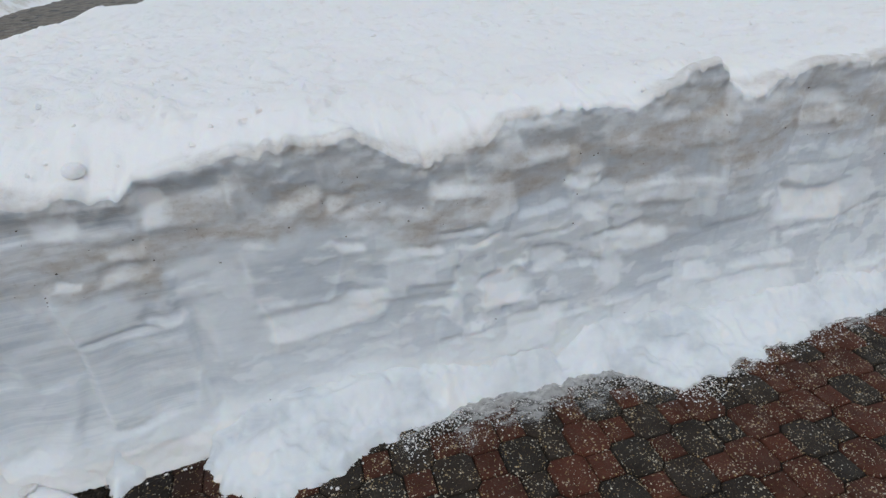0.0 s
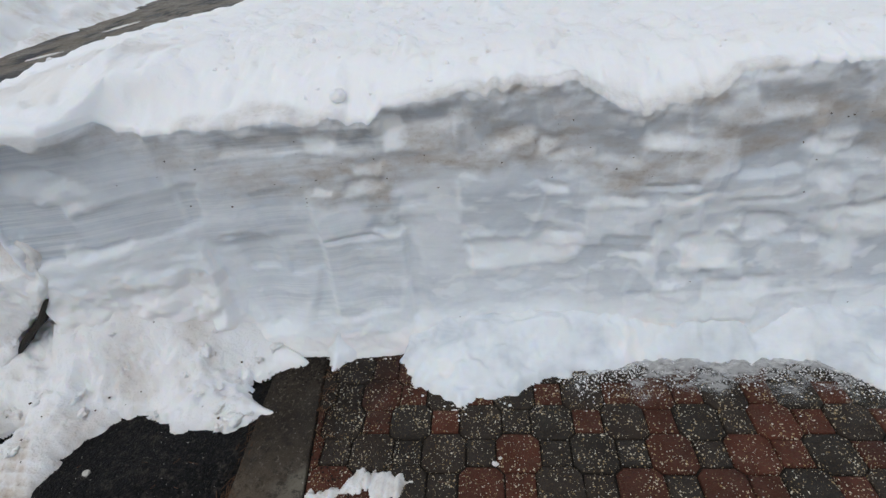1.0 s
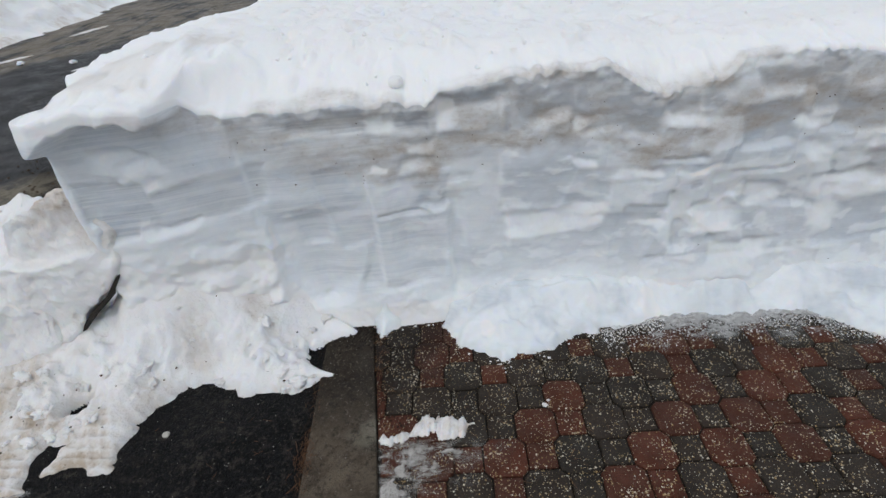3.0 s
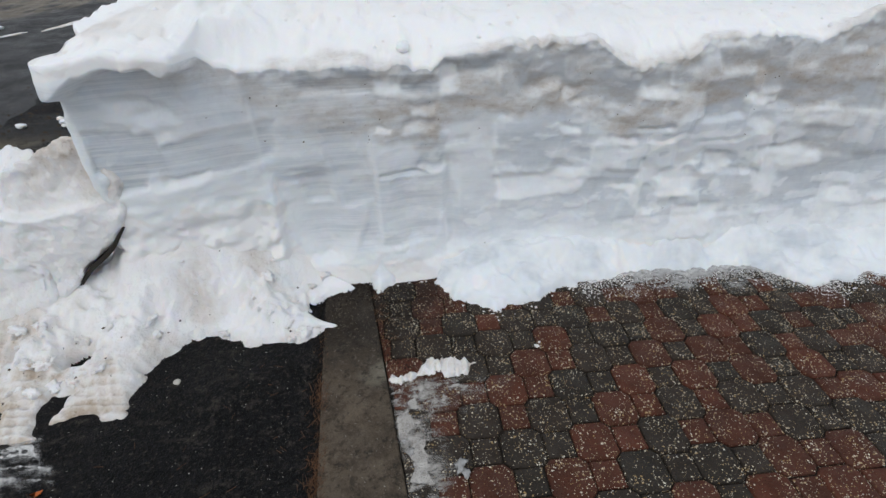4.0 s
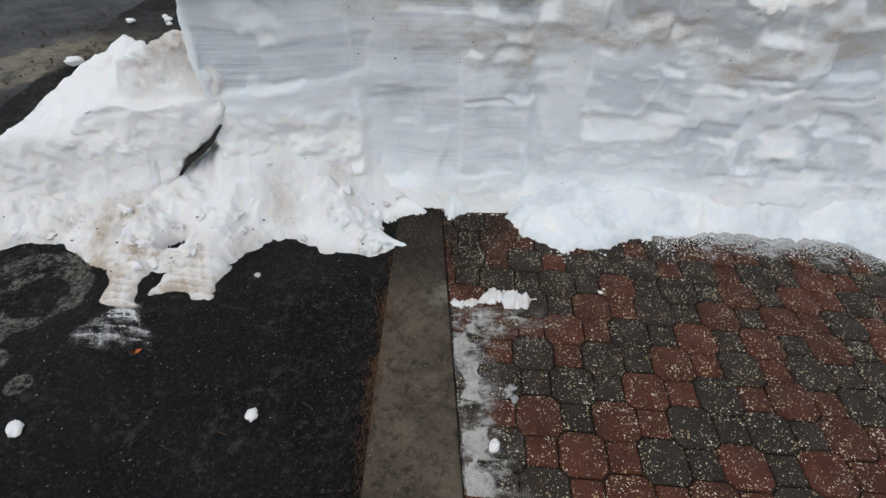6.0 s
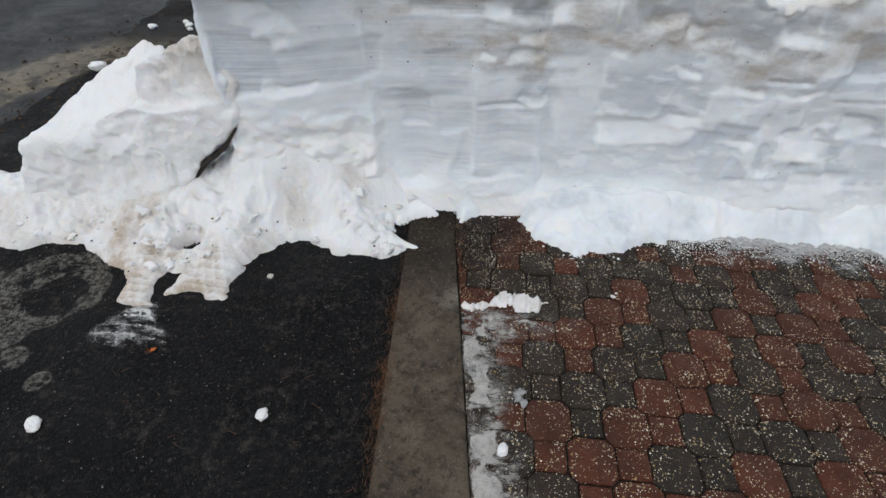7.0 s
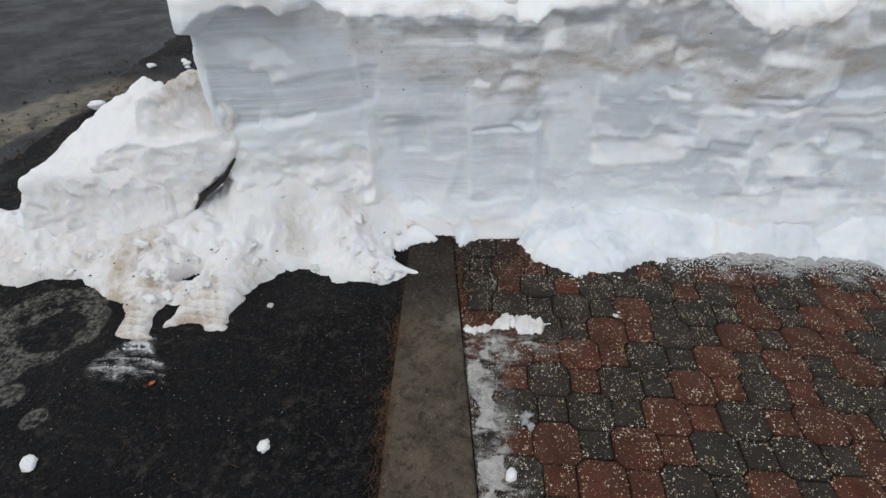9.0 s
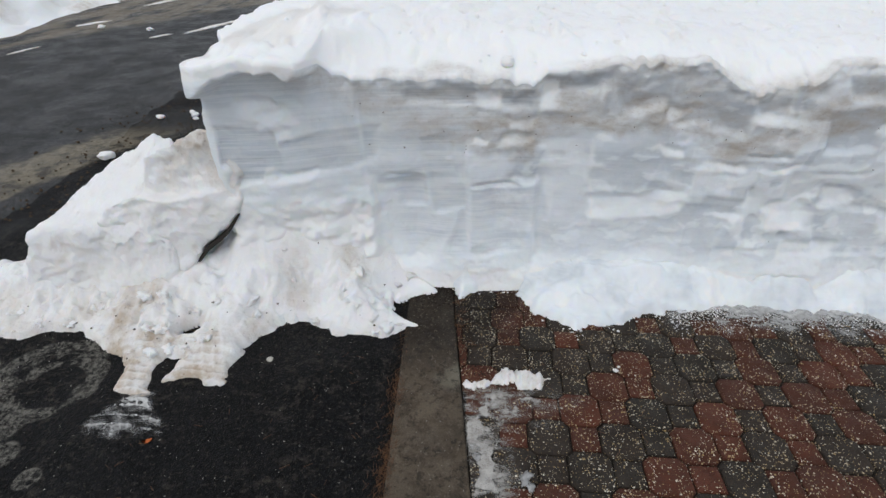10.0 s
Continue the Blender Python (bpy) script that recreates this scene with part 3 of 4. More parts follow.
grime = step(0.32, 0.25, below + wob) * step(0.09, 0.17, below + wob) * 0.95 * step(-1.3, -0.6, Sx)
grime = grime + 0.55 * step(0.17, 0.10, below + wob) * step(0.0, 0.04, below) * step(-1.6, -1.3, Sx)
grime = grime + 0.60 * step(0.06, 0.015, np.abs(below + 0.015 + 0.6 * wob)) * step(-0.2, 0.4, fbm(Sx * 2.2, Sx * 0, 3, 140)) * step(-1.5, -1.3, Sx)
grime = grime + 0.12 * step(0.0, 0.8, fbm(Sx * 3, Z * 6, 4, 150)) * step(0.02, 0.1, below)
grime[:, :NZ] *= 1 - 0.7 * np.clip((loose_lit - 0.6) / 0.4, 0, 1)
grime = grime + 0.40 * step(0.8, 1.3, Sx) * step(-0.2, 0.5, fbm(Sx * 4, Z * 4, 3, 155)) * step(0.02, 0.1, below) * step(0.35, 0.5, Z)
all_loose_lit = np.concatenate([loose_lit, 1 + 0 * ztop], 1)
all_loose_lit = np.maximum(all_loose_lit, step(-1.31, -1.35, Sx) * step(0.10, 0.04, below))
sheet("cut_face", X, Y, Z, SNOW_WALL, bank, grime=np.clip(grime, 0, 1), loose_lit=np.clip(all_loose_lit, 0, 1))
FACE = (X[270:1100, :NZ].copy(), Y[270:1100, :NZ].copy(), Z[270:1100, :NZ].copy())

gx = np.concatenate([np.linspace(-1.56, 3.0, 420), np.linspace(3.05, 7.0, 60), [7.02, 7.25]])
gy = np.concatenate([np.linspace(0.985, 3.2, 240), np.linspace(3.23, 14, 120), [14.02, 14.25]])
X, Y = np.meshgrid(gx, gy, indexing="ij")
Z = top_z(X, Y) - 0.001 - 0.007 * step(-1.48, -1.56, X) - 0.03 * step(1.07, 0.99, Y) * step(-1.385, -1.34, X)
Z[-1, :] = Z[:, -1] = -0.1
sheet("bank_top", X, Y, Z, SNOW, bank, grime=0.04 * step(0.2, 0.9, fbm(X * 2, Y * 2, 4, 160)) + 0.22 * step(0.55, 0.95, fbm(X * 11, Y * 11, 3, 161)))


# ---- crumbled snow along the foot of the bank ----
PILE_EDGE = [
    (-3.3, 1.3), (-3.2, 0.80), (-2.85, 0.46), (-2.64, 0.30), (-2.51, 0.33), (-2.44, 0.35), (-2.32, 0.36), (-2.19, 0.29), (-2.10, 0.25), (-2.03, 0.17), (-2.00, 0.07), (-1.89, 0.08),
    (-1.93, 0.17), (-1.95, 0.23), (-1.88, 0.275), (-1.845, 0.245), (-1.86, 0.12), (-1.76, 0.15), (-1.63, 0.13), (-1.65, 0.21), (-1.63, 0.30), (-1.55, 0.46), (-1.42, 0.50),
    (-1.27, 0.42), (-1.20, 0.45), (-1.10, 0.43), (-1.03, 0.465), (-0.955, 0.50), (-1.00, 0.525), (-1.06, 0.57), (-1.09, 0.64), (-0.885, 0.735),
]
PATH_EDGE = [
    (-0.97, 0.80), (-0.93, 0.85), (-0.86, 0.83), (-0.79, 0.70), (-0.65, 0.80), (-0.53, 0.80), (-0.47, 0.64), (-0.31, 0.52), (-0.11, 0.59), (0.02, 0.64),
    (0.20, 0.68), (0.41, 0.71), (0.66, 0.70), (0.95, 0.71), (1.17, 0.55), (1.40, 0.58), (1.78, 0.64), (2.35, 0.68), (3.2, 0.7), (3.2, 1.3),
]


def inside_edge(x, y, ring):
    """Signed distance to a closed outline, positive inside."""
    best, odd = np.full(x.shape, 1e9), np.zeros(x.shape, bool)
    for (ax, ay), (bx, by) in zip(ring, ring[1:] + ring[:1]):
        t = np.clip(((x - ax) * (bx - ax) + (y - ay) * (by - ay)) / ((bx - ax) ** 2 + (by - ay) ** 2), 0, 1)
        best = np.minimum(best, np.hypot(x - ax - t * (bx - ax), y - ay - t * (by - ay)))
        if ay != by:
            odd ^= ((ay > y) != (by > y)) & (x < (bx - ax) * (y - ay) / (by - ay) + ax)
    return np.where(odd, best, -best)


gx = np.arange(-3.1, 2.7, 0.007)
gy = np.arange(-0.05, 1.30, 0.007)
X, Y = np.meshgrid(gx, gy, indexing="ij")
ragged_by = 0.012 + 0.010 * step(-0.9, -0.7, X) + 0.007 * step(-1.1, -1.25, X)
rx = ragged_by * fbm(X * 11, Y * 14, 4, 200, 0.6)
ry = ragged_by * fbm(X * 11, Y * 14, 4, 205, 0.6)
dist = inside_edge(X + rx, Y + ry, PILE_EDGE + PATH_EDGE)
hole = ((X + 1.878 - 0.4 * (Y - 0.40)) / 0.034) ** 2 + ((Y - 0.40) / 0.040) ** 2 + 0.35 * fbm(X * 25, Y * 25, 2, 250)
dist = np.minimum(dist, 0.035 * (hole - 1))
rear = 1.12 - 0.32 * step(-2.1, -2.9, X) + 0.06 * fbm(X * 6, Y * 6, 3, 240)
dist = np.where(X < -1.72, np.minimum(dist, (rear - Y) * 0.9), dist)
pile = step(-0.95, -1.25, X)
far = step(-1.66, -1.80, X)
lumps = np.abs(fbm(X * 8, Y * 8, 4, 230, 0.55))
crumbs = 0.034 * (0.5 - lumps) + 0.010 * fbm(X * 34, Y * 34, 3, 233, 0.65) + 0.028 * (0.4 - np.abs(fbm(X * 22, Y * 22, 3, 231, 0.6)))
puffs = 0.015 * fbm(X * 5, Y * 5, 3, 235) + 0.012 * fbm(X * 17, Y * 17, 4, 236, 0.7)
d0 = np.clip(dist, 0, 2)
thin = 0.024 * np.sqrt(np.clip(d0 / 0.022, 0, 1))
path_h = 0.058 * np.clip(d0 / 0.16, 0, 1) + (0.055 + 0.020 * fbm(X * 4, X * 0 + 2.0, 3, 238)) * np.exp(-np.clip(0.80 - Y, 0, 1) / 0.05) * np.clip(d0 / 0.06, 0, 1) + puffs * np.clip(d0 / 0.06, 0, 1)
body = 0.31 * (1 - np.exp(-(d0 / 0.22) ** 1.6))
pile_h = soften(body, 30) + crumbs * np.clip(d0 / 0.12, 0, 1)
heap = np.interp(X, (-3.1, -2.9, -2.7, -2.5, -2.38, -2.14, -1.75, -1.6), (0.03, 0.08, 0.20, 0.36, 0.43, 0.52, 0.50, 0.35))
far_h = soften(heap * (1 - np.exp(-(d0 / (heap * 1.25 + 0.05)) ** 1.4)), 20) + crumbs * np.clip(d0 / 0.12, 0, 1)
nook = 0.13 * np.exp(-((X + 1.57) / 0.20) ** 2 - ((Y - 0.76) / 0.15) ** 2) * np.clip(d0 / 0.1, 0, 1)
h = thin + nook + path_h * (1 - pile) + pile * (pile_h * (1 - far) + far_h * far)
flat_end = step(-2.2, -2.1, X) * step(-1.5, -1.58, X)
tread = np.exp(-((np.mod(Y + 0.05 * np.abs(X + 1.95), 0.034) - 0.017) / 0.006) ** 2) + 0.7 * np.exp(-((np.mod(X + 0.4 * Y, 0.040) - 0.020) / 0.005) ** 2)
cap = 0.010 + 0.014 * tread * step(0.36, 0.28, Y) + 0.45 * np.maximum(0, Y - 0.20) + 0.006 * fbm(X * 30, Y * 30, 3, 252)
h = np.where(flat_end > 0.5, np.minimum(h, cap), h)
h = h + 0.17 * np.exp(-((X + 1.655) / 0.125) ** 2 - ((Y - 0.70) / 0.105) ** 2)
h = h + 0.07 * step(-1.02, -1.20, X) * step(-1.78, -1.62, X) * np.exp(-((Y - 0.86) / 0.14) ** 2)
calm = step(0.50, 0.62, Y) * step(-1.72, -1.66, X) * step(-0.98, -1.08, X)
h = h * (1 - calm) + calm * (soften(h, 160) + (0.9 - 0.75 * step(0.60, 0.72, Y)) * crumbs - 0.01)
keep = (dist > 0) & ((X < -1.72) | (Y < 0.95))
h = soften(np.where(keep, np.maximum(h, 0.004), -0.006), 1)
tan = 0.42 * pile * step(-0.1, 0.6, fbm(X * 3.2, Y * 3.2, 5, 260, 0.6))
tan = tan + 0.07 * pile + 0.35 * step(0.30, 0.08, np.hypot(X + 2.05, (Y - 0.30) * 0.8)) * step(-0.5, 0.3, fbm(X * 9, Y * 9, 3, 262))
for sx, sy, sr in ((-1.93, 0.40, 0.22), (-1.47, 0.60, 0.13), (-2.25, 0.36, 0.2), (-1.25, 0.66, 0.10), (-1.62, 0.42, 0.12)):
    tan = tan + 0.5 * step(sr, 0.3 * sr, np.hypot(X - sx, Y - sy)) * step(-0.2, 0.5, fbm(X * 8, Y * 8, 4, 264, 0.6))
# the thin end is greyish tan; its tread troughs are painted darker as shade
tan = np.clip(tan + (1.4 - 0.8 * np.clip(tread, 0, 1)) * flat_end * step(0.38, 0.20, Y + 0.04 * fbm(X * 12, Y * 12, 3, 266)), 0, 1.4)
CUT_X = -1.085
sheet("apron", X, Y, h, SNOW_WALL, bank, keep & (X >= CUT_X + 0.0071), grime=tan * 0.3, loose_lit=np.clip(0.74 + 0.25 * fbm(X * 6, Y * 9, 4, 268, 0.6) + 0.3 * step(-0.80, -0.95, X), 0, 1))
snow_pile = tagged(new("snow_pile"), "crumbled dirty white snow heap on wet asphalt", "snow pile")
sheet("snow_mass", X, Y, h, SNOW, snow_pile, keep & (X < CUT_X), grime=tan)


def heap_z(x, y):
    i = min(max(int(round((x - gx0) / 0.007)), 0), h.shape[0] - 1)
    j = min(max(int(round((y + 0.05) / 0.007)), 0), h.shape[1] - 1)
    return float(h[i, j])


gx0 = -3.1
rng = random.Random(11)


def with_grime(ob, value):
    a = ob.data.attributes.new("grime", "FLOAT", "POINT")
    a.data.foreach_set("value", [value] * len(ob.data.vertices))
    return ob


made = 0
while made < 60:
    x, y = rng.uniform(-2.75, -1.0), rng.uniform(0.12, 0.80)
    z = heap_z(x, y)
    if z < 0.02 or (x < -1.55 and y > 0.50):
        continue
    size = rng.choice((0.006, 0.008, 0.010, 0.012, 0.016, 0.022))
    ob = part("clod", lump(size, made, 0.75, 3, (1.3, 1.0, 0.6)), SNOW, snow_pile)
    ob.matrix_basis = pose(x, y, z - size * 0.3, rng.uniform(-20, 20), rng.uniform(-20, 20), rng.uniform(0, 360))
    with_grime(ob, rng.choice((0.0, 0.05, 0.3)))
    made += 1


# ---- the broken slabs of snow leaning beside the bank ----
def snow_block(label, outline, front, depth, lean, skew, dirt_from, bevel=0.035, climb=0.0):
    thing = tagged(new("snow_block"), label, "snow block", "fallen snow blocks")
    bm = bmesh.new()
    f = bm.faces.new([bm.verts.new((x, 0.0, z)) for x, z in outline])
    top = bmesh.ops.extrude_face_region(bm, geom=[f])["geom"]
    for v in top:
        if isinstance(v, bmesh.types.BMVert):
            v.co.y = depth
    bmesh.ops.bevel(bm, geom=list(bm.edges), offset=bevel, segments=3, affect="EDGES", profile=0.6)
    bmesh.ops.triangulate(bm, faces=bm.faces)
    for _ in range(6):
        long = [e for e in bm.edges if e.calc_length() > 0.016]
        if not long:
            break
        bmesh.ops.subdivide_edges(bm, edges=long, cuts=1)
        bmesh.ops.triangulate(bm, faces=[g for g in bm.faces if len(g.verts) > 3])
    bm.normal_update()
    mid = sum(x for x, z in outline) / len(outline)
    for v in bm.verts:
        k = 0.024 * noise.fractal(v.co * 5, 0.8, 2.0, 4) + 0.007 * noise.fractal(v.co * 26, 0.8, 2.0, 3)
        v.co += v.normal * k
        if not climb and v.co.y < 0.15:
            up = max(0.0, min(1.0, (v.co.z - 0.485 - 0.03 * noise.noise(v.co * 6) - 0.10 * (v.co.x + 2.0)) / 0.03))
            v.co.y += 0.055 * up * up * (3 - 2 * up) * max(0.0, min(1.0, (-1.70 - v.co.x) / 0.2))
        high = max(0.0, min(1.0, (v.co.z - 0.2) / 0.15 if climb else (v.co.z - 0.2) / 0.3))
        v.co.z += v.co.y * high * (climb * max(0.0, min(0.45, v.co.x + 2.6)) if climb else -0.5)
        v.co.y += front + lean * (v.co.z - 0.4) + skew * (v.co.x - mid)
    ob = part("slab_body", bm, SNOW, thing)
    a = ob.data.attributes.new("grime", "FLOAT", "POINT")
    a.data.foreach_set("value", [max(0.0, min(0.85, 4.0 * (v.co.z - dirt_from + 0.15 * noise.noise(v.co * 7)))) + 0.12 + 1.6 * max(0.0, min(0.6, noise.noise(v.co * 15) - 0.32)) * (1.6 if v.co.z > dirt_from else 0.7) for v in ob.data.vertices])
    return thing


snow_block("fallen slab of snow with a dirty grey crown", [(-2.20, 0.12), (-2.26, 0.30), (-2.27, 0.40), (-2.23, 0.465), (-2.10, 0.52), (-2.075, 0.60), (-2.06, 0.67), (-1.97, 0.715), (-1.86, 0.75), (-1.76, 0.775), (-1.70, 0.715), (-1.66, 0.61), (-1.665, 0.47), (-1.70, 0.425), (-1.90, 0.225), (-2.02, 0.10)], 0.615, 0.28, 0.12, 0.05, 0.52, 0.022)
snow_block("low broad lump of smooth white snow", [(-2.66, 0.02), (-2.62, 0.22), (-2.56, 0.345), (-2.45, 0.375), (-2.30, 0.385), (-2.12, 0.385), (-1.98, 0.30), (-2.0, 0.02)], 0.59, 0.30, 0.22, 0.05, 0.9, 0.035, 2.0)


# dark strip added to stand for the shadow in the slab's crack
def crack_shade():
    bm = bmesh.new()
    n = 16
    rows = []
    for k in range(n + 1):
        t = k / n
        half = 0.0065 * math.sin(math.pi * min(1, t * 0.9 + 0.08)) ** 0.5 + 0.002
        x, z = -1.915 + 0.225 * t, 0.190 + 0.235 * t + 0.010 * math.sin(t * 7)
        y = 0.615 + 0.01 * t
        rows.append([bm.verts.new((x + a * 0.707 * half, y + b, z - a * 0.707 * half)) for a, b in ((-1, 0), (1, 0.004), (1, 0.06), (-1, 0.06))])
    for r, s in zip(rows, rows[1:]):
        for k in range(4):
            bm.faces.new((r[k], r[(k + 1) % 4], s[(k + 1) % 4], s[k]))
    bm.faces.new(rows[0][::-1])
    bm.faces.new(rows[-1])
    ob = part("crack_shade", bm, CRACK_DARK)
    return tagged(ob, "dark strip standing for the shadow in the crack under the snow slab", "bark")


crack_shade()


# ---- pavers ----
D = 0.235
paving = area("paving", [(-0.31, -4.05), (-0.697, -0.5), (-0.865, 1.05), (4.5, 1.05), (4.5, -4.05)], -0.14, -0.010, SOIL, "red and charcoal octagon and square paving")
HUES = {
    -6: (-6, "drrdrd"), -5: (-6, "drrdrdrdrrrdrd"), -4: (-6, "drdrdddrdrddrrd"), -3: (-6, "dddddrdddrdrrdr"), -2: (-5, "rddrrddrdrrdr"), -1: (-5, "rrrrddrdrdrd"),
    0: (-6, "drdrddrrdrdd"), 1: (-6, "dddddrrdrrrd"), 2: (-6, "drrdrrddddrr"), 3: (-5, "drrrddrdr"),
}


def edge_at(y):
    return -0.695 - 0.1084 * (y + 0.5)


def ring_of(odd):
    big, small = (0.094 if odd else 0.141) / 2 - 0.0018, 0.047 - 0.0018
    if odd:
        return [(big, -big), (big, big), (-big, big), (-big, -big)]
    return [(big, -small), (big, small), (small, big), (-small, big), (-big, small), (-big, -small), (-small, -big), (small, -big)]


def clipped(ring, x, y):
    """What of a piece lies on the paving's side of the concrete strip."""
    out = []
    far_side = [px + x - edge_at(py + y) - 0.004 for px, py in ring]
    for k, (p, f) in enumerate(zip(ring, far_side)):
        p2, f2 = ring[(k + 1) % len(ring)], far_side[(k + 1) % len(ring)]
        if f >= 0:
            out.append(p)
        if (f >= 0) != (f2 >= 0):
            t = f / (f - f2)
            out.append((p[0] + t * (p2[0] - p[0]), p[1] + t * (p2[1] - p[1])))
    return out


def paver_mesh(ring, mat, bevel=0.007):
    bm = slab(ring, -0.03, 0.0, bevel, 2)
    me = bpy.data.meshes.new("paver")
    bmesh.ops.recalc_face_normals(bm, faces=bm.faces)
    bm.to_mesh(me)
    bm.free()
    me.polygons.foreach_set("use_smooth", [True] * len(me.polygons))
    me.materials.append(mat)
    return me


CLAY = {"r": RED, "d": DARK}
WHOLE = {(odd, c): paver_mesh(ring_of(odd), m) for odd in (0, 1) for c, m in CLAY.items()}
rng = random.Random(5)
for j in range(-7, 5):
    for i in range(-8, 19):
        x, y = i * D / 2, -j * D / 2
        odd = (i + j) % 2
        first, row = HUES.get(j, (0, ""))
        c = row[i - first] if 0 <= i - first < len(row) else rng.choice("rd")
        if y > 0.84 or x > 2.1:
            continue
        ring = ring_of(odd)
        cut = clipped(ring, x, y)
        if len(cut) < 3 or max(p[0] for p in cut) - min(p[0] for p in cut) < 0.02:
            continue
        whole = len(cut) == len(ring) and all(a == b for a, b in zip(cut, ring))
        ob = new("square_paver" if odd else "octagon_paver", WHOLE[odd, c] if whole else paver_mesh(cut, CLAY[c], 0.004))
        ob.parent = paving
        k = 1.0 if whole else 0.0
        ob.matrix_basis = pose(x + k * rng.uniform(-1, 1) * 0.0015, y + k * rng.uniform(-1, 1) * 0.0015, rng.uniform(-0.002, 0.002), k * rng.uniform(-0.6, 0.6), k * rng.uniform(-0.6, 0.6), k * rng.uniform(-1.2, 1.2))


def paver_rest(name, mat, want, seed):
    """The paving past the stretch that is passed, joined."""
    rng = random.Random(seed)
    verts, faces = [], []
    for j in range(-7, 35):
        for i in range(-8, 38):
            x, y, odd = i * D / 2, -j * D / 2, (i + j) % 2
            mine = rng.random() < 0.5
            if y > 0.84 or (j < 5 and x <= 2.1) or mine != want or x - 0.075 < edge_at(y):
                continue
            ring, n = ring_of(odd), len(verts)
            k = len(ring)
            for z, s in ((-0.03, 1.0), (-0.005, 1.0), (0.0, 0.90)):
                verts += [(x + s * px, y + s * py, z) for px, py in ring]
            for a in range(k):
                b = (a + 1) % k
                faces += [(n + a, n + b, n + k + b, n + k + a), (n + k + a, n + k + b, n + 2 * k + b, n + 2 * k + a)]
            faces.append(tuple(range(n + 2 * k, n + 3 * k)))
    me = bpy.data.meshes.new(name)
    me.from_pydata(verts, [], faces)
    me.materials.append(mat)
    ob = new(name, me)
    ob.parent = paving
    return tagged(ob, "", "", "", "stuff")


paver_rest("red_paver_rest", RED, True, 31)
paver_rest("charcoal_paver_rest", DARK, False, 31)


# ---- ice, slush and frost ----
def film(name, x0, x1, y0, y1, cover, z, label, category, cell=0.006, mat=SLUSH):
    """A thin sheet of ice or slush; cover(x, y): how dense it is."""
    X, Y = np.meshgrid(np.arange(x0, x1, cell), np.arange(y0, y1, cell), indexing="ij")
    c = np.clip(cover(X, Y), 0, 1)
    Z = 0.0035 + z * c * (0.8 + 0.5 * fbm(X * 30, Y * 30, 3, 410))
    ob = sheet(name, X, Y, Z, mat, None, c > 0.03, cover=c)
    return tagged(ob, label, category)


def strip_ice(x, y):
    w = x - edge_at(y)
    n = fbm(x * 12, y * 12, 4, 420, 0.6)
    run = step(0.0, 0.008, w) * step(0.18, 0.09, w + 0.05 * n) * step(0.22, 0.14, y)
    smear = step(0.21, 0.17, y + 0.015 * n) * step(0.02, 0.10, y + 0.04 * n) * step(0.42, 0.12, w + 0.06 * fbm(x * 4, y * 26, 3, 424)) * step(0.0, 0.01, w)
    return np.maximum(1.02 * run, 0.70 * smear) * (0.76 + 0.55 * n)


film("ice_patch", -0.83, -0.30, -0.5, 0.30, strip_ice, 0.006, "thin grey ice smeared over the pavers", "ice", mat=ICE)


def foot_frost(x, y):
    d = -inside_edge(x, y, PILE_EDGE + PATH_EDGE)
    n = fbm(x * 9, y * 9, 4, 430, 0.65)
    return step(0.13, -0.02, d + 0.06 * n) * step(0.05, 0.22, x) * step(1.15, 0.9, x) * 0.9 + step(0.05, 0.0, d + 0.03 * n) * step(1.1, 1.3, x) * 0.7


film("frost_patch", 0.0, 2.3, 0.45, 0.76, foot_frost, 0.010, "grainy frost thinning out over the pavers", "frost")


def tread_slush(x, y):
    n = fbm(x * 10, y * 10, 4, 440, 0.6)
    wide = 0.065 + 0.075 * step(0.08, -0.07, y)
    body = step(wide, wide - 0.03, np.abs(x + 1.90 + 0.12 * y) + 0.02 * n) * step(-0.115, -0.095, y + 0.010 * n) * step(0.10, 0.04, y)
    run = y + 0.03 * (x + 1.9)
    rib = np.exp(-((np.mod(run + 0.12 * np.abs(x + 1.89), 0.040) - 0.020) / 0.0055) ** 2)
    tick = np.exp(-((np.mod(x + 0.5 * y, 0.026) - 0.013) / 0.003) ** 2)
    return body * np.clip(0.30 + 0.42 * rib + 0.25 * tick + 0.2 * n + 0.6 * step(0.0, 0.06, y + 0.02 * n), 0, 1)


film("slush_print", -2.2, -1.65, -0.16, 0.12, tread_slush, 0.008, "thin slush pressed with tyre tread marks", "slush", 0.0035)


def crust_ridge():
    X, Y = np.meshgrid(np.arange(-0.78, -0.44, 0.0035), np.arange(0.13, 0.30, 0.0035), indexing="ij")
    mid = 0.197 + 0.045 * step(-0.72, -0.62, X) + 0.012 * fbm(X * 20, X * 0, 3, 500)
    wide = 0.012 + 0.022 * step(-0.70, -0.60, X) * step(-0.45, -0.50, X) + 0.014 * fbm(X * 50, X * 0 + 3.0, 3, 502)
    wide = wide * step(-0.765, -0.75, X) * step(-0.465, -0.48, X)
    inside = wide - np.abs(Y - mid) + 0.006 * fbm(X * 40, Y * 40, 2, 504)
    Z = 0.003 + 0.022 * np.sqrt(np.clip(inside / 0.02, 0, 1)) * (0.75 + 0.5 * fbm(X * 60, Y * 12, 3, 506))
    ob = sheet("ice_crust", X, Y, Z, SNOW, None, inside > 0, grime=0.42 + 0.5 * step(-0.4, 0.4, fbm(X * 30, Y * 30, 3, 508)))
    return tagged(ob, "jagged white rim of old ice on the pavers", "ice")


crust_ridge()


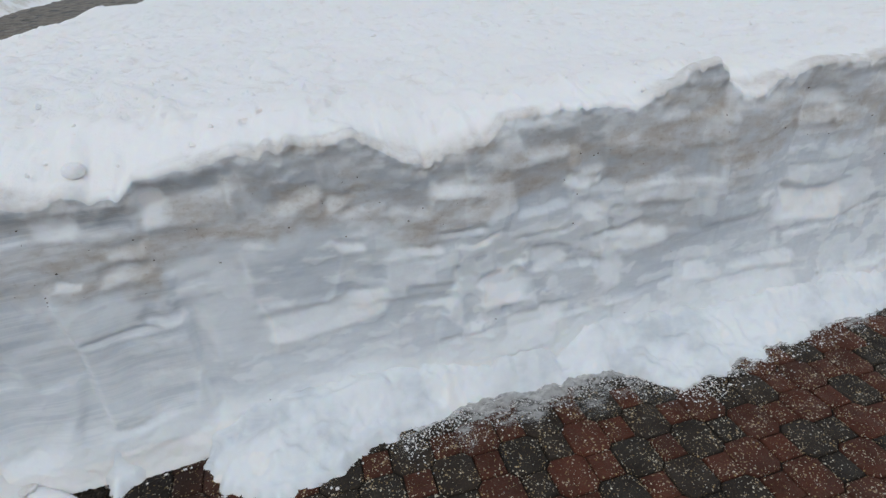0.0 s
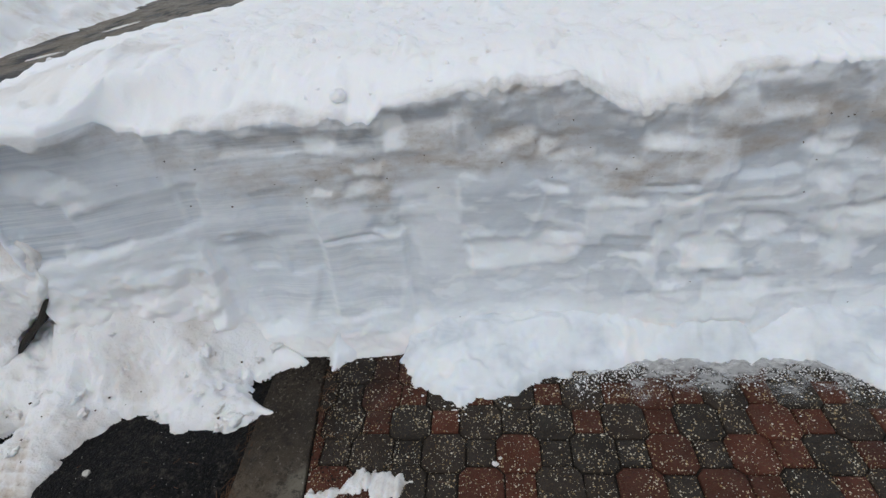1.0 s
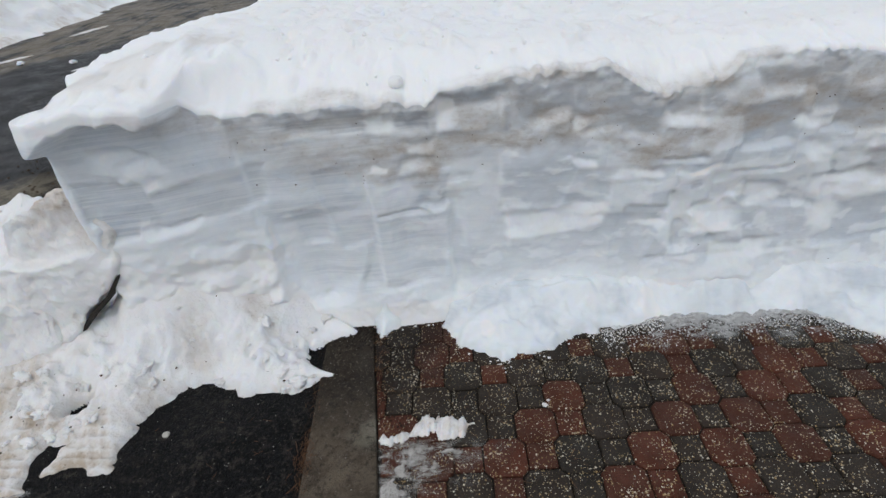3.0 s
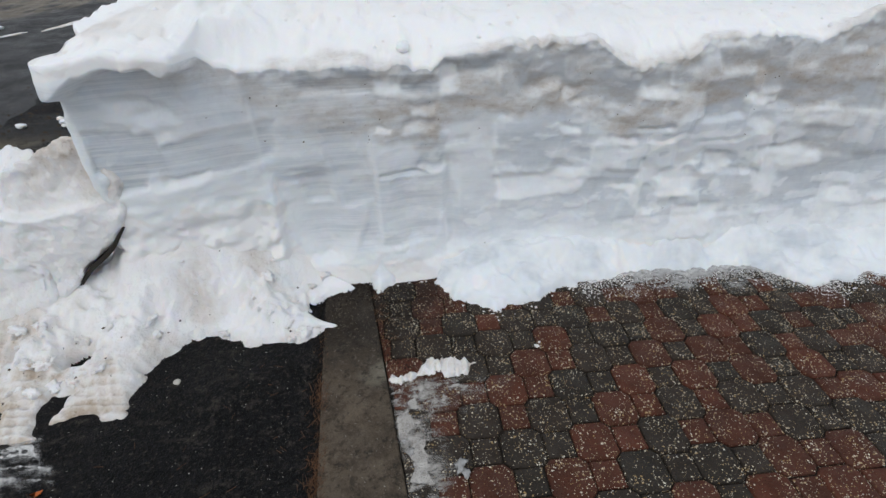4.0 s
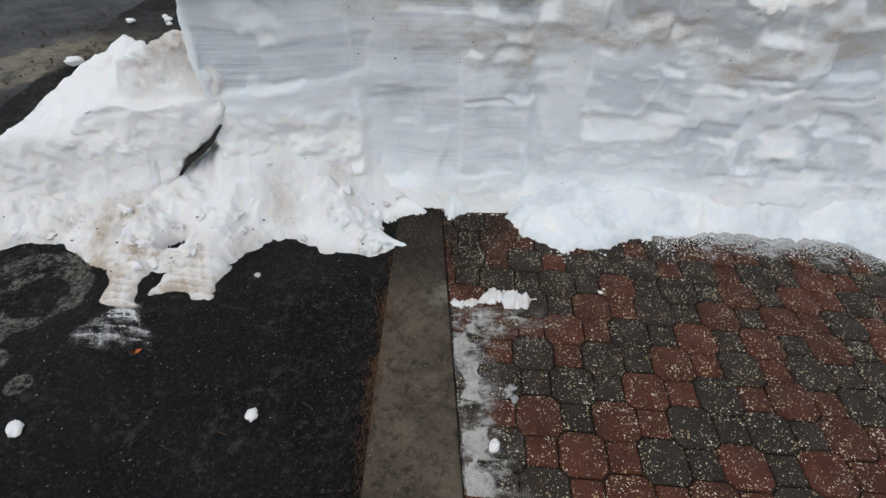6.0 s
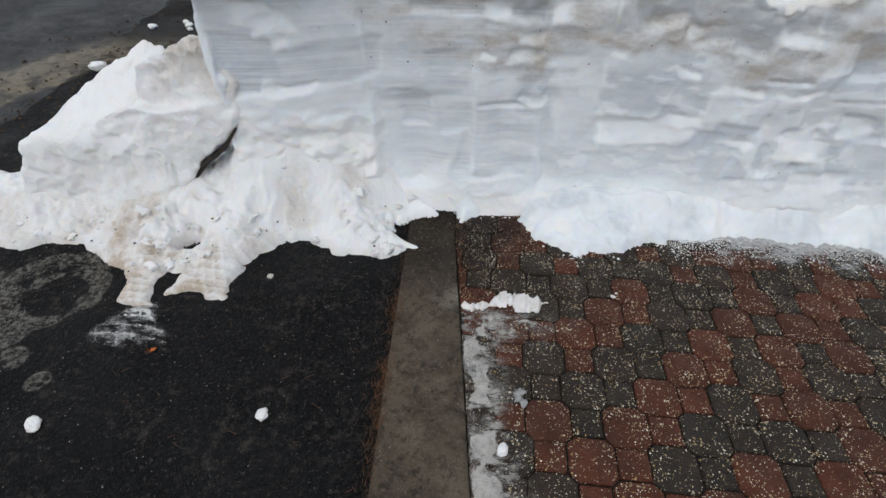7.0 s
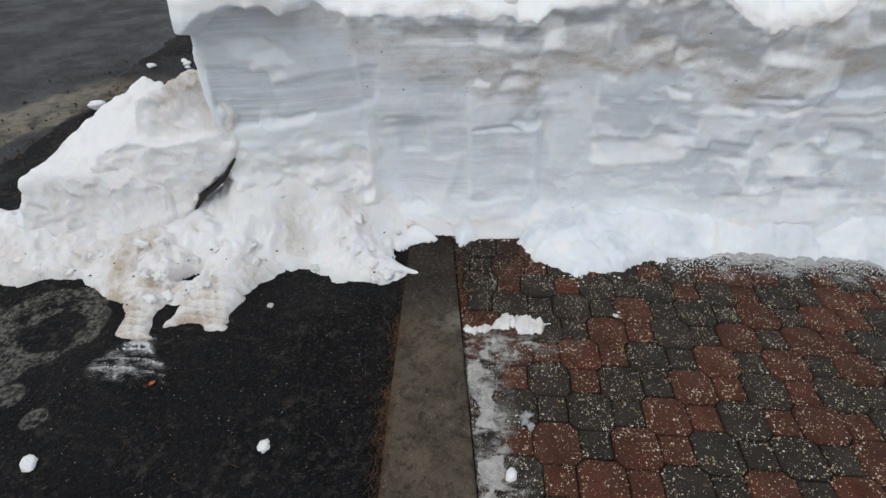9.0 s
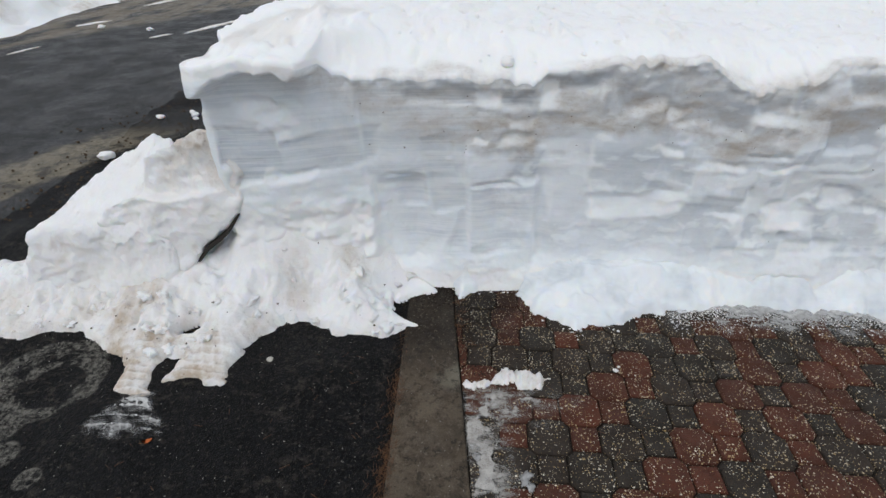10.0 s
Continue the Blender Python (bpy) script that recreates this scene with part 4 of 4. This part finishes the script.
def clump(name, x, y, size, seed, label, category, z=None, squash=(1.2, 1.0, 0.7), mat=None, rough=0.3, group=""):
    ob = part(name, lump(size, seed, rough, 3, squash), mat or SNOW)
    ob.matrix_world = pose(x, y, (size * squash[2] * 0.72 if z is None else z), 0, 0, seed * 47)
    return tagged(with_grime(ob, 0.08), label, category, group)


SMALL = "lumps of snow on the pavement"
for k, (x, y, s) in enumerate(((-1.335, -0.31, 0.020), (-1.985, -0.41, 0.026), (-0.715, -0.06, 0.013), (-0.56, -0.16, 0.015), (-0.545, -0.19, 0.009), (-0.19, 0.31, 0.010), (-0.175, 0.33, 0.006), (-0.61, -0.35, 0.020), (-0.705, -0.10, 0.012))):
    flat_bit = k in (2, 3, 4, 8)
    if flat_bit:
        clump("slush_bit", x, y, s * 1.0, k + 2, "flat ragged scrap of slush on the pavers", "slush", 0.004, (1.5, 1.0, 0.14), OLD_ICE, 0.9, "slush scraps on the pavers")
        continue
    clump("snow_lump", x, y, s * 0.82, k + 2, "small lump of wet snow on the paving", "snow lump", s * 0.25, (1.3, 1.0, 0.45), None, 0.35, SMALL)
clump("ice_pebble", -1.51, 0.268, 0.012, 30, "small clear grey chip of ice on asphalt", "ice chip", None, (1, 1, 0.7), PEBBLE)
clump("snow_lump", -0.645, 0.945, 0.027, 9, "round snowball resting on top of the bank", "snowball", float(top_z(np.array(-0.645), np.array(0.945))) + 0.012, (1.1, 1, 0.8), None, 0.14)
clump("snow_lump", -3.30, 2.05, 0.042, 12, "white lump of snow beside the gutter", "snow lump", 0.03, (1.4, 0.9, 0.6), None, 0.4)
for k, (x, y, s) in enumerate(((-6.3, 6.6, 0.045), (-5.5, 6.5, 0.04), (-3.38, 2.9, 0.028), (-3.12, 2.98, 0.028), (-3.18, 3.05, 0.022), (-3.08, 2.9, 0.02))):
    clump("snow_lump", x, y, s, k + 60, "stray lump of snow on the wet road", "snow lump", s * 0.4, (1.2, 1.0, 0.6), None, 0.4, "lumps of snow on the road")


def ice_plates():
    """Flat plates of trodden ice on the road."""
    for k, (x, y, long, wide, turn) in enumerate(((-4.72, 6.95, 1.15, 0.13, 72), (-5.15, 6.15, 0.30, 0.07, 60), (-6.66, 6.95, 0.50, 0.12, 65), (-6.35, 5.15, 0.40, 0.05, 80), (-6.75, 9.2, 0.9, 0.15, 80))):
        rng = random.Random(k + 90)
        ring = []
        for a in range(28):
            t = a / 28 * 2 * math.pi
            r = 1 + rng.uniform(-0.30, 0.22)
            ring.append((math.cos(t) * long / 2 * r, math.sin(t) * wide / 2 * r))
        ob = with_grime(part("ice_plate", slab(ring, 0.0, 0.012, 0.004, 2), SNOW), 0.75)
        ob.matrix_world = pose(x, y, -0.007, 0, 0, turn)
        tagged(ob, "dirty flat plate of old ice on the road", "ice", "ice plates on the road")


ice_plates()


def leaf_bit():
    bm = bmesh.new()
    ring = [(math.cos(a) * 0.016 * (1 + 0.25 * math.sin(3 * a)), math.sin(a) * 0.010, 0.004 + 0.003 * math.cos(2 * a)) for a in [k * math.pi / 5 for k in range(10)]]
    f = bm.faces.new([bm.verts.new(p) for p in ring])
    bmesh.ops.solidify(bm, geom=[f], thickness=0.0012)
    ob = part("leaf", bm, LEAF)
    ob.matrix_world = pose(-1.782, -0.117, 0.002, 0, 0, 20)
    return tagged(ob, "bright orange scrap of leaf on black asphalt", "leaf")


leaf_bit()


# ---- loose litter ----
def sticks(name, spots, length, thick, mat, label, category, seed):
    """Many thin slivers in one mesh."""
    rng = random.Random(seed)
    verts, faces = [], []
    for x, y, z, turn in spots:
        l, w = length * rng.uniform(0.5, 1.2) / 2, thick * rng.uniform(0.6, 1.2) / 2
        c, s, tip = math.cos(turn), math.sin(turn), rng.uniform(-0.25, 0.25) * length * 0.5
        n = len(verts)
        for a, b, d in ((-l, -w, 0), (-l, w, 0), (l, w, 0), (l, -w, 0), (-l, 0, w * 2), (l, 0, w * 2)):
            verts.append((x + a * c - b * s, y + a * s + b * c, z + d + abs(tip) * (a > 0)))
        faces += [(n, n + 1, n + 2, n + 3), (n, n + 4, n + 1), (n + 3, n + 2, n + 5), (n + 1, n + 4, n + 5, n + 2), (n, n + 3, n + 5, n + 4)]
    me = bpy.data.meshes.new(name)
    me.from_pydata(verts, [], faces)
    me.materials.append(mat)
    return tagged(new(name, me), label, category, "", "stuff")


def grains(name, spots, mat, label, category, seed):
    """Many small angular grains in one mesh; a spot: x, y, z, size."""
    rng = random.Random(seed)
    verts, faces = [], []
    for x, y, z, s in spots:
        n = len(verts)
        k = [rng.uniform(0.6, 1.3) for _ in range(6)]
        turn = rng.uniform(0, 6)
        c, d = math.cos(turn) * s, math.sin(turn) * s
        for a, b, e, m in ((1, 0, 0, k[0]), (0, 1, 0, k[1]), (-1, 0, 0, k[2]), (0, -1, 0, k[3]), (0, 0, 0.8, k[4]), (0, 0, -0.8, k[5])):
            verts.append((x + m * (a * c - b * d), y + m * (a * d + b * c), z + m * e * s))
        for a in range(4):
            b = (a + 1) % 4
            faces += [(n + a, n + b, n + 4), (n + b, n + a, n + 5)]
    me = bpy.data.meshes.new(name)
    me.from_pydata(verts, [], faces)
    a = me.attributes.new("grime", "FLOAT", "POINT")
    a.data.foreach_set("value", [0.0] * len(verts))
    me.materials.append(mat)
    return tagged(new(name, me), label, category, "", "stuff")


rng = random.Random(21)
spots = []
for _ in range(620):
    y = rng.choice((rng.gauss(-0.30, 0.09), rng.gauss(-0.12, 0.06), rng.gauss(0.14, 0.06), rng.uniform(-0.6, 0.5)))
    x = -0.99 - 0.03 * (y - 0.0) * 0.8 - abs(rng.gauss(0, 0.026)) + 0.016
    spots.append((x, y, 0.004, rng.gauss(1.4, 0.6)))
for _ in range(90):
    y = rng.uniform(0.35, 0.80)
    spots.append((edge_at(y) + abs(rng.gauss(0.012, 0.03)), y, 0.004, rng.gauss(1.4, 0.7)))
for _ in range(60):
    spots.append((rng.uniform(-0.75, 0.0), rng.uniform(-0.1, 0.7), 0.004, rng.uniform(0, 3.1)))
for _ in range(40):
    spots.append((rng.uniform(-1.9, -1.05), rng.uniform(-0.5, 0.35), 0.003, rng.uniform(0, 3.1)))
sticks("pine_needles", spots, 0.028, 0.0014, NEEDLE, "rust-brown pine needles along the concrete strip", "pine needles", 22)

spots = [(rng.uniform(-2.6, -1.05), rng.uniform(-0.6, 0.5), 0.001, rng.uniform(0.0008, 0.0022)) for _ in range(420)]
spots += [(rng.uniform(-1.0, -0.72), rng.uniform(-0.5, 0.75), 0.007, rng.uniform(0.001, 0.002)) for _ in range(60)]
spots += [(rng.uniform(-0.75, 1.9), rng.uniform(-0.45, 0.72), 0.002, rng.uniform(0.0012, 0.0026)) for _ in range(900)]
grains("grit", spots, PEBBLE, "pale road grit scattered on asphalt and pavers", "grit", 23)

spots = []
while len(spots) < 80:
    a, b = rng.randrange(60, 830), rng.randrange(20, NZ - 2)
    x, y, z = (float(f[a, b]) for f in FACE)
    lip = float(np.interp(x, LIP_X, LIP_Z)) - z
    if x > -1.35 and (0.12 < lip < 0.32 or rng.random() < 0.03):
        spots.append((x, y, z, rng.choice((0.0015, 0.002, 0.003, 0.004))))
for _ in range(70):
    x, y = rng.uniform(-2.6, -1.1), rng.uniform(0.2, 0.72)
    z = heap_z(x, y)
    if z > 0.02 and not (x < -1.6 and y > 0.5):
        spots.append((x, y, z + 0.001, rng.choice((0.0025, 0.004, 0.006))))
grains("debris", spots, GRIT, "specks of bark and grit in the dirty snow layer", "debris", 24)

spots = []
for _ in range(700):
    y = rng.uniform(0.25, 0.82)
    x = edge_at(y) + abs(rng.gauss(0.0, 0.14))
    spots.append((x, y, 0.001, rng.uniform(0.0015, 0.0045)))
for _ in range(900):
    y = rng.uniform(-0.6, 0.75)
    spots.append((-0.995 - 0.03 * y - rng.gauss(0.0, 0.02), y, 0.003, rng.uniform(0.0015, 0.006)))
for _ in range(260):
    y = 0.78 - abs(rng.gauss(0, 0.07))
    spots.append((rng.uniform(-1.05, -0.82), y, 0.007, rng.uniform(0.002, 0.007)))
grains("soil_crumbs", spots, SOIL, "dark soil and grit along the strip edges", "soil", 27)

spots = []
for _ in range(420):
    x, y = rng.uniform(-1.5, 2.4), rng.uniform(0.92, 3.4)
    spots.append((x, y, float(top_z(np.array(x), np.array(y))), rng.uniform(0.003, 0.013)))
for _ in range(160):
    x = rng.uniform(-0.75, 1.9)
    y = float(np.interp(x, [p[0] for p in PATH_EDGE], [p[1] for p in PATH_EDGE])) - abs(rng.gauss(0, 0.03))
    spots.append((x, y, 0.003, rng.uniform(0.002, 0.007)))
for _ in range(2600):
    x = rng.uniform(0.10, 1.30) if rng.random() < 0.8 else rng.uniform(1.2, 2.2)
    y = float(np.interp(x, [p[0] for p in PATH_EDGE], [p[1] for p in PATH_EDGE])) + 0.01 - abs(rng.gauss(0, 0.055))
    spots.append((x, y, 0.005, rng.uniform(0.0015, 0.0042)))
grains("snow_crumbs", spots, SNOW, "scattered crumbs of snow", "snow crumbs", 25)

spots = [(rng.gauss(-3.25, 0.28), rng.uniform(1.2, 4.2), 0.002, rng.uniform(0.004, 0.014)) for _ in range(420)]
grains("gutter_gravel", spots, GRIT, "dark gravel and debris along the gutter", "gravel", 26)

# ---- snow across the road ----
A, B = np.meshgrid(np.linspace(0, 6, 110), np.linspace(-16, 60, 520), indexing="ij")
rim = -6.62 - 0.105 * B - 0.12 * fbm(B * 1.2, B * 0, 3, 300)
H = 0.75 * step(0.0, 1.3, A) + 0.11 * fbm(A * 3, B * 3, 5, 310, 0.6) * step(0, 0.3, A) + 0.02 * np.sqrt(np.clip(A, 0, 1)) - 0.012
H = H - 0.9 * step(5.2, 6.0, A)
far_bank = sheet("far_snow_bank", rim - A * 1.1, B, H, SNOW, None, flip=True, grime=0.65 * step(1.6, 0.1, A) * step(-0.1, 0.6, fbm(A * 2, B * 1.2, 4, 320)))
tagged(far_bank, "ploughed snow bank along the far road edge", "snow bank")
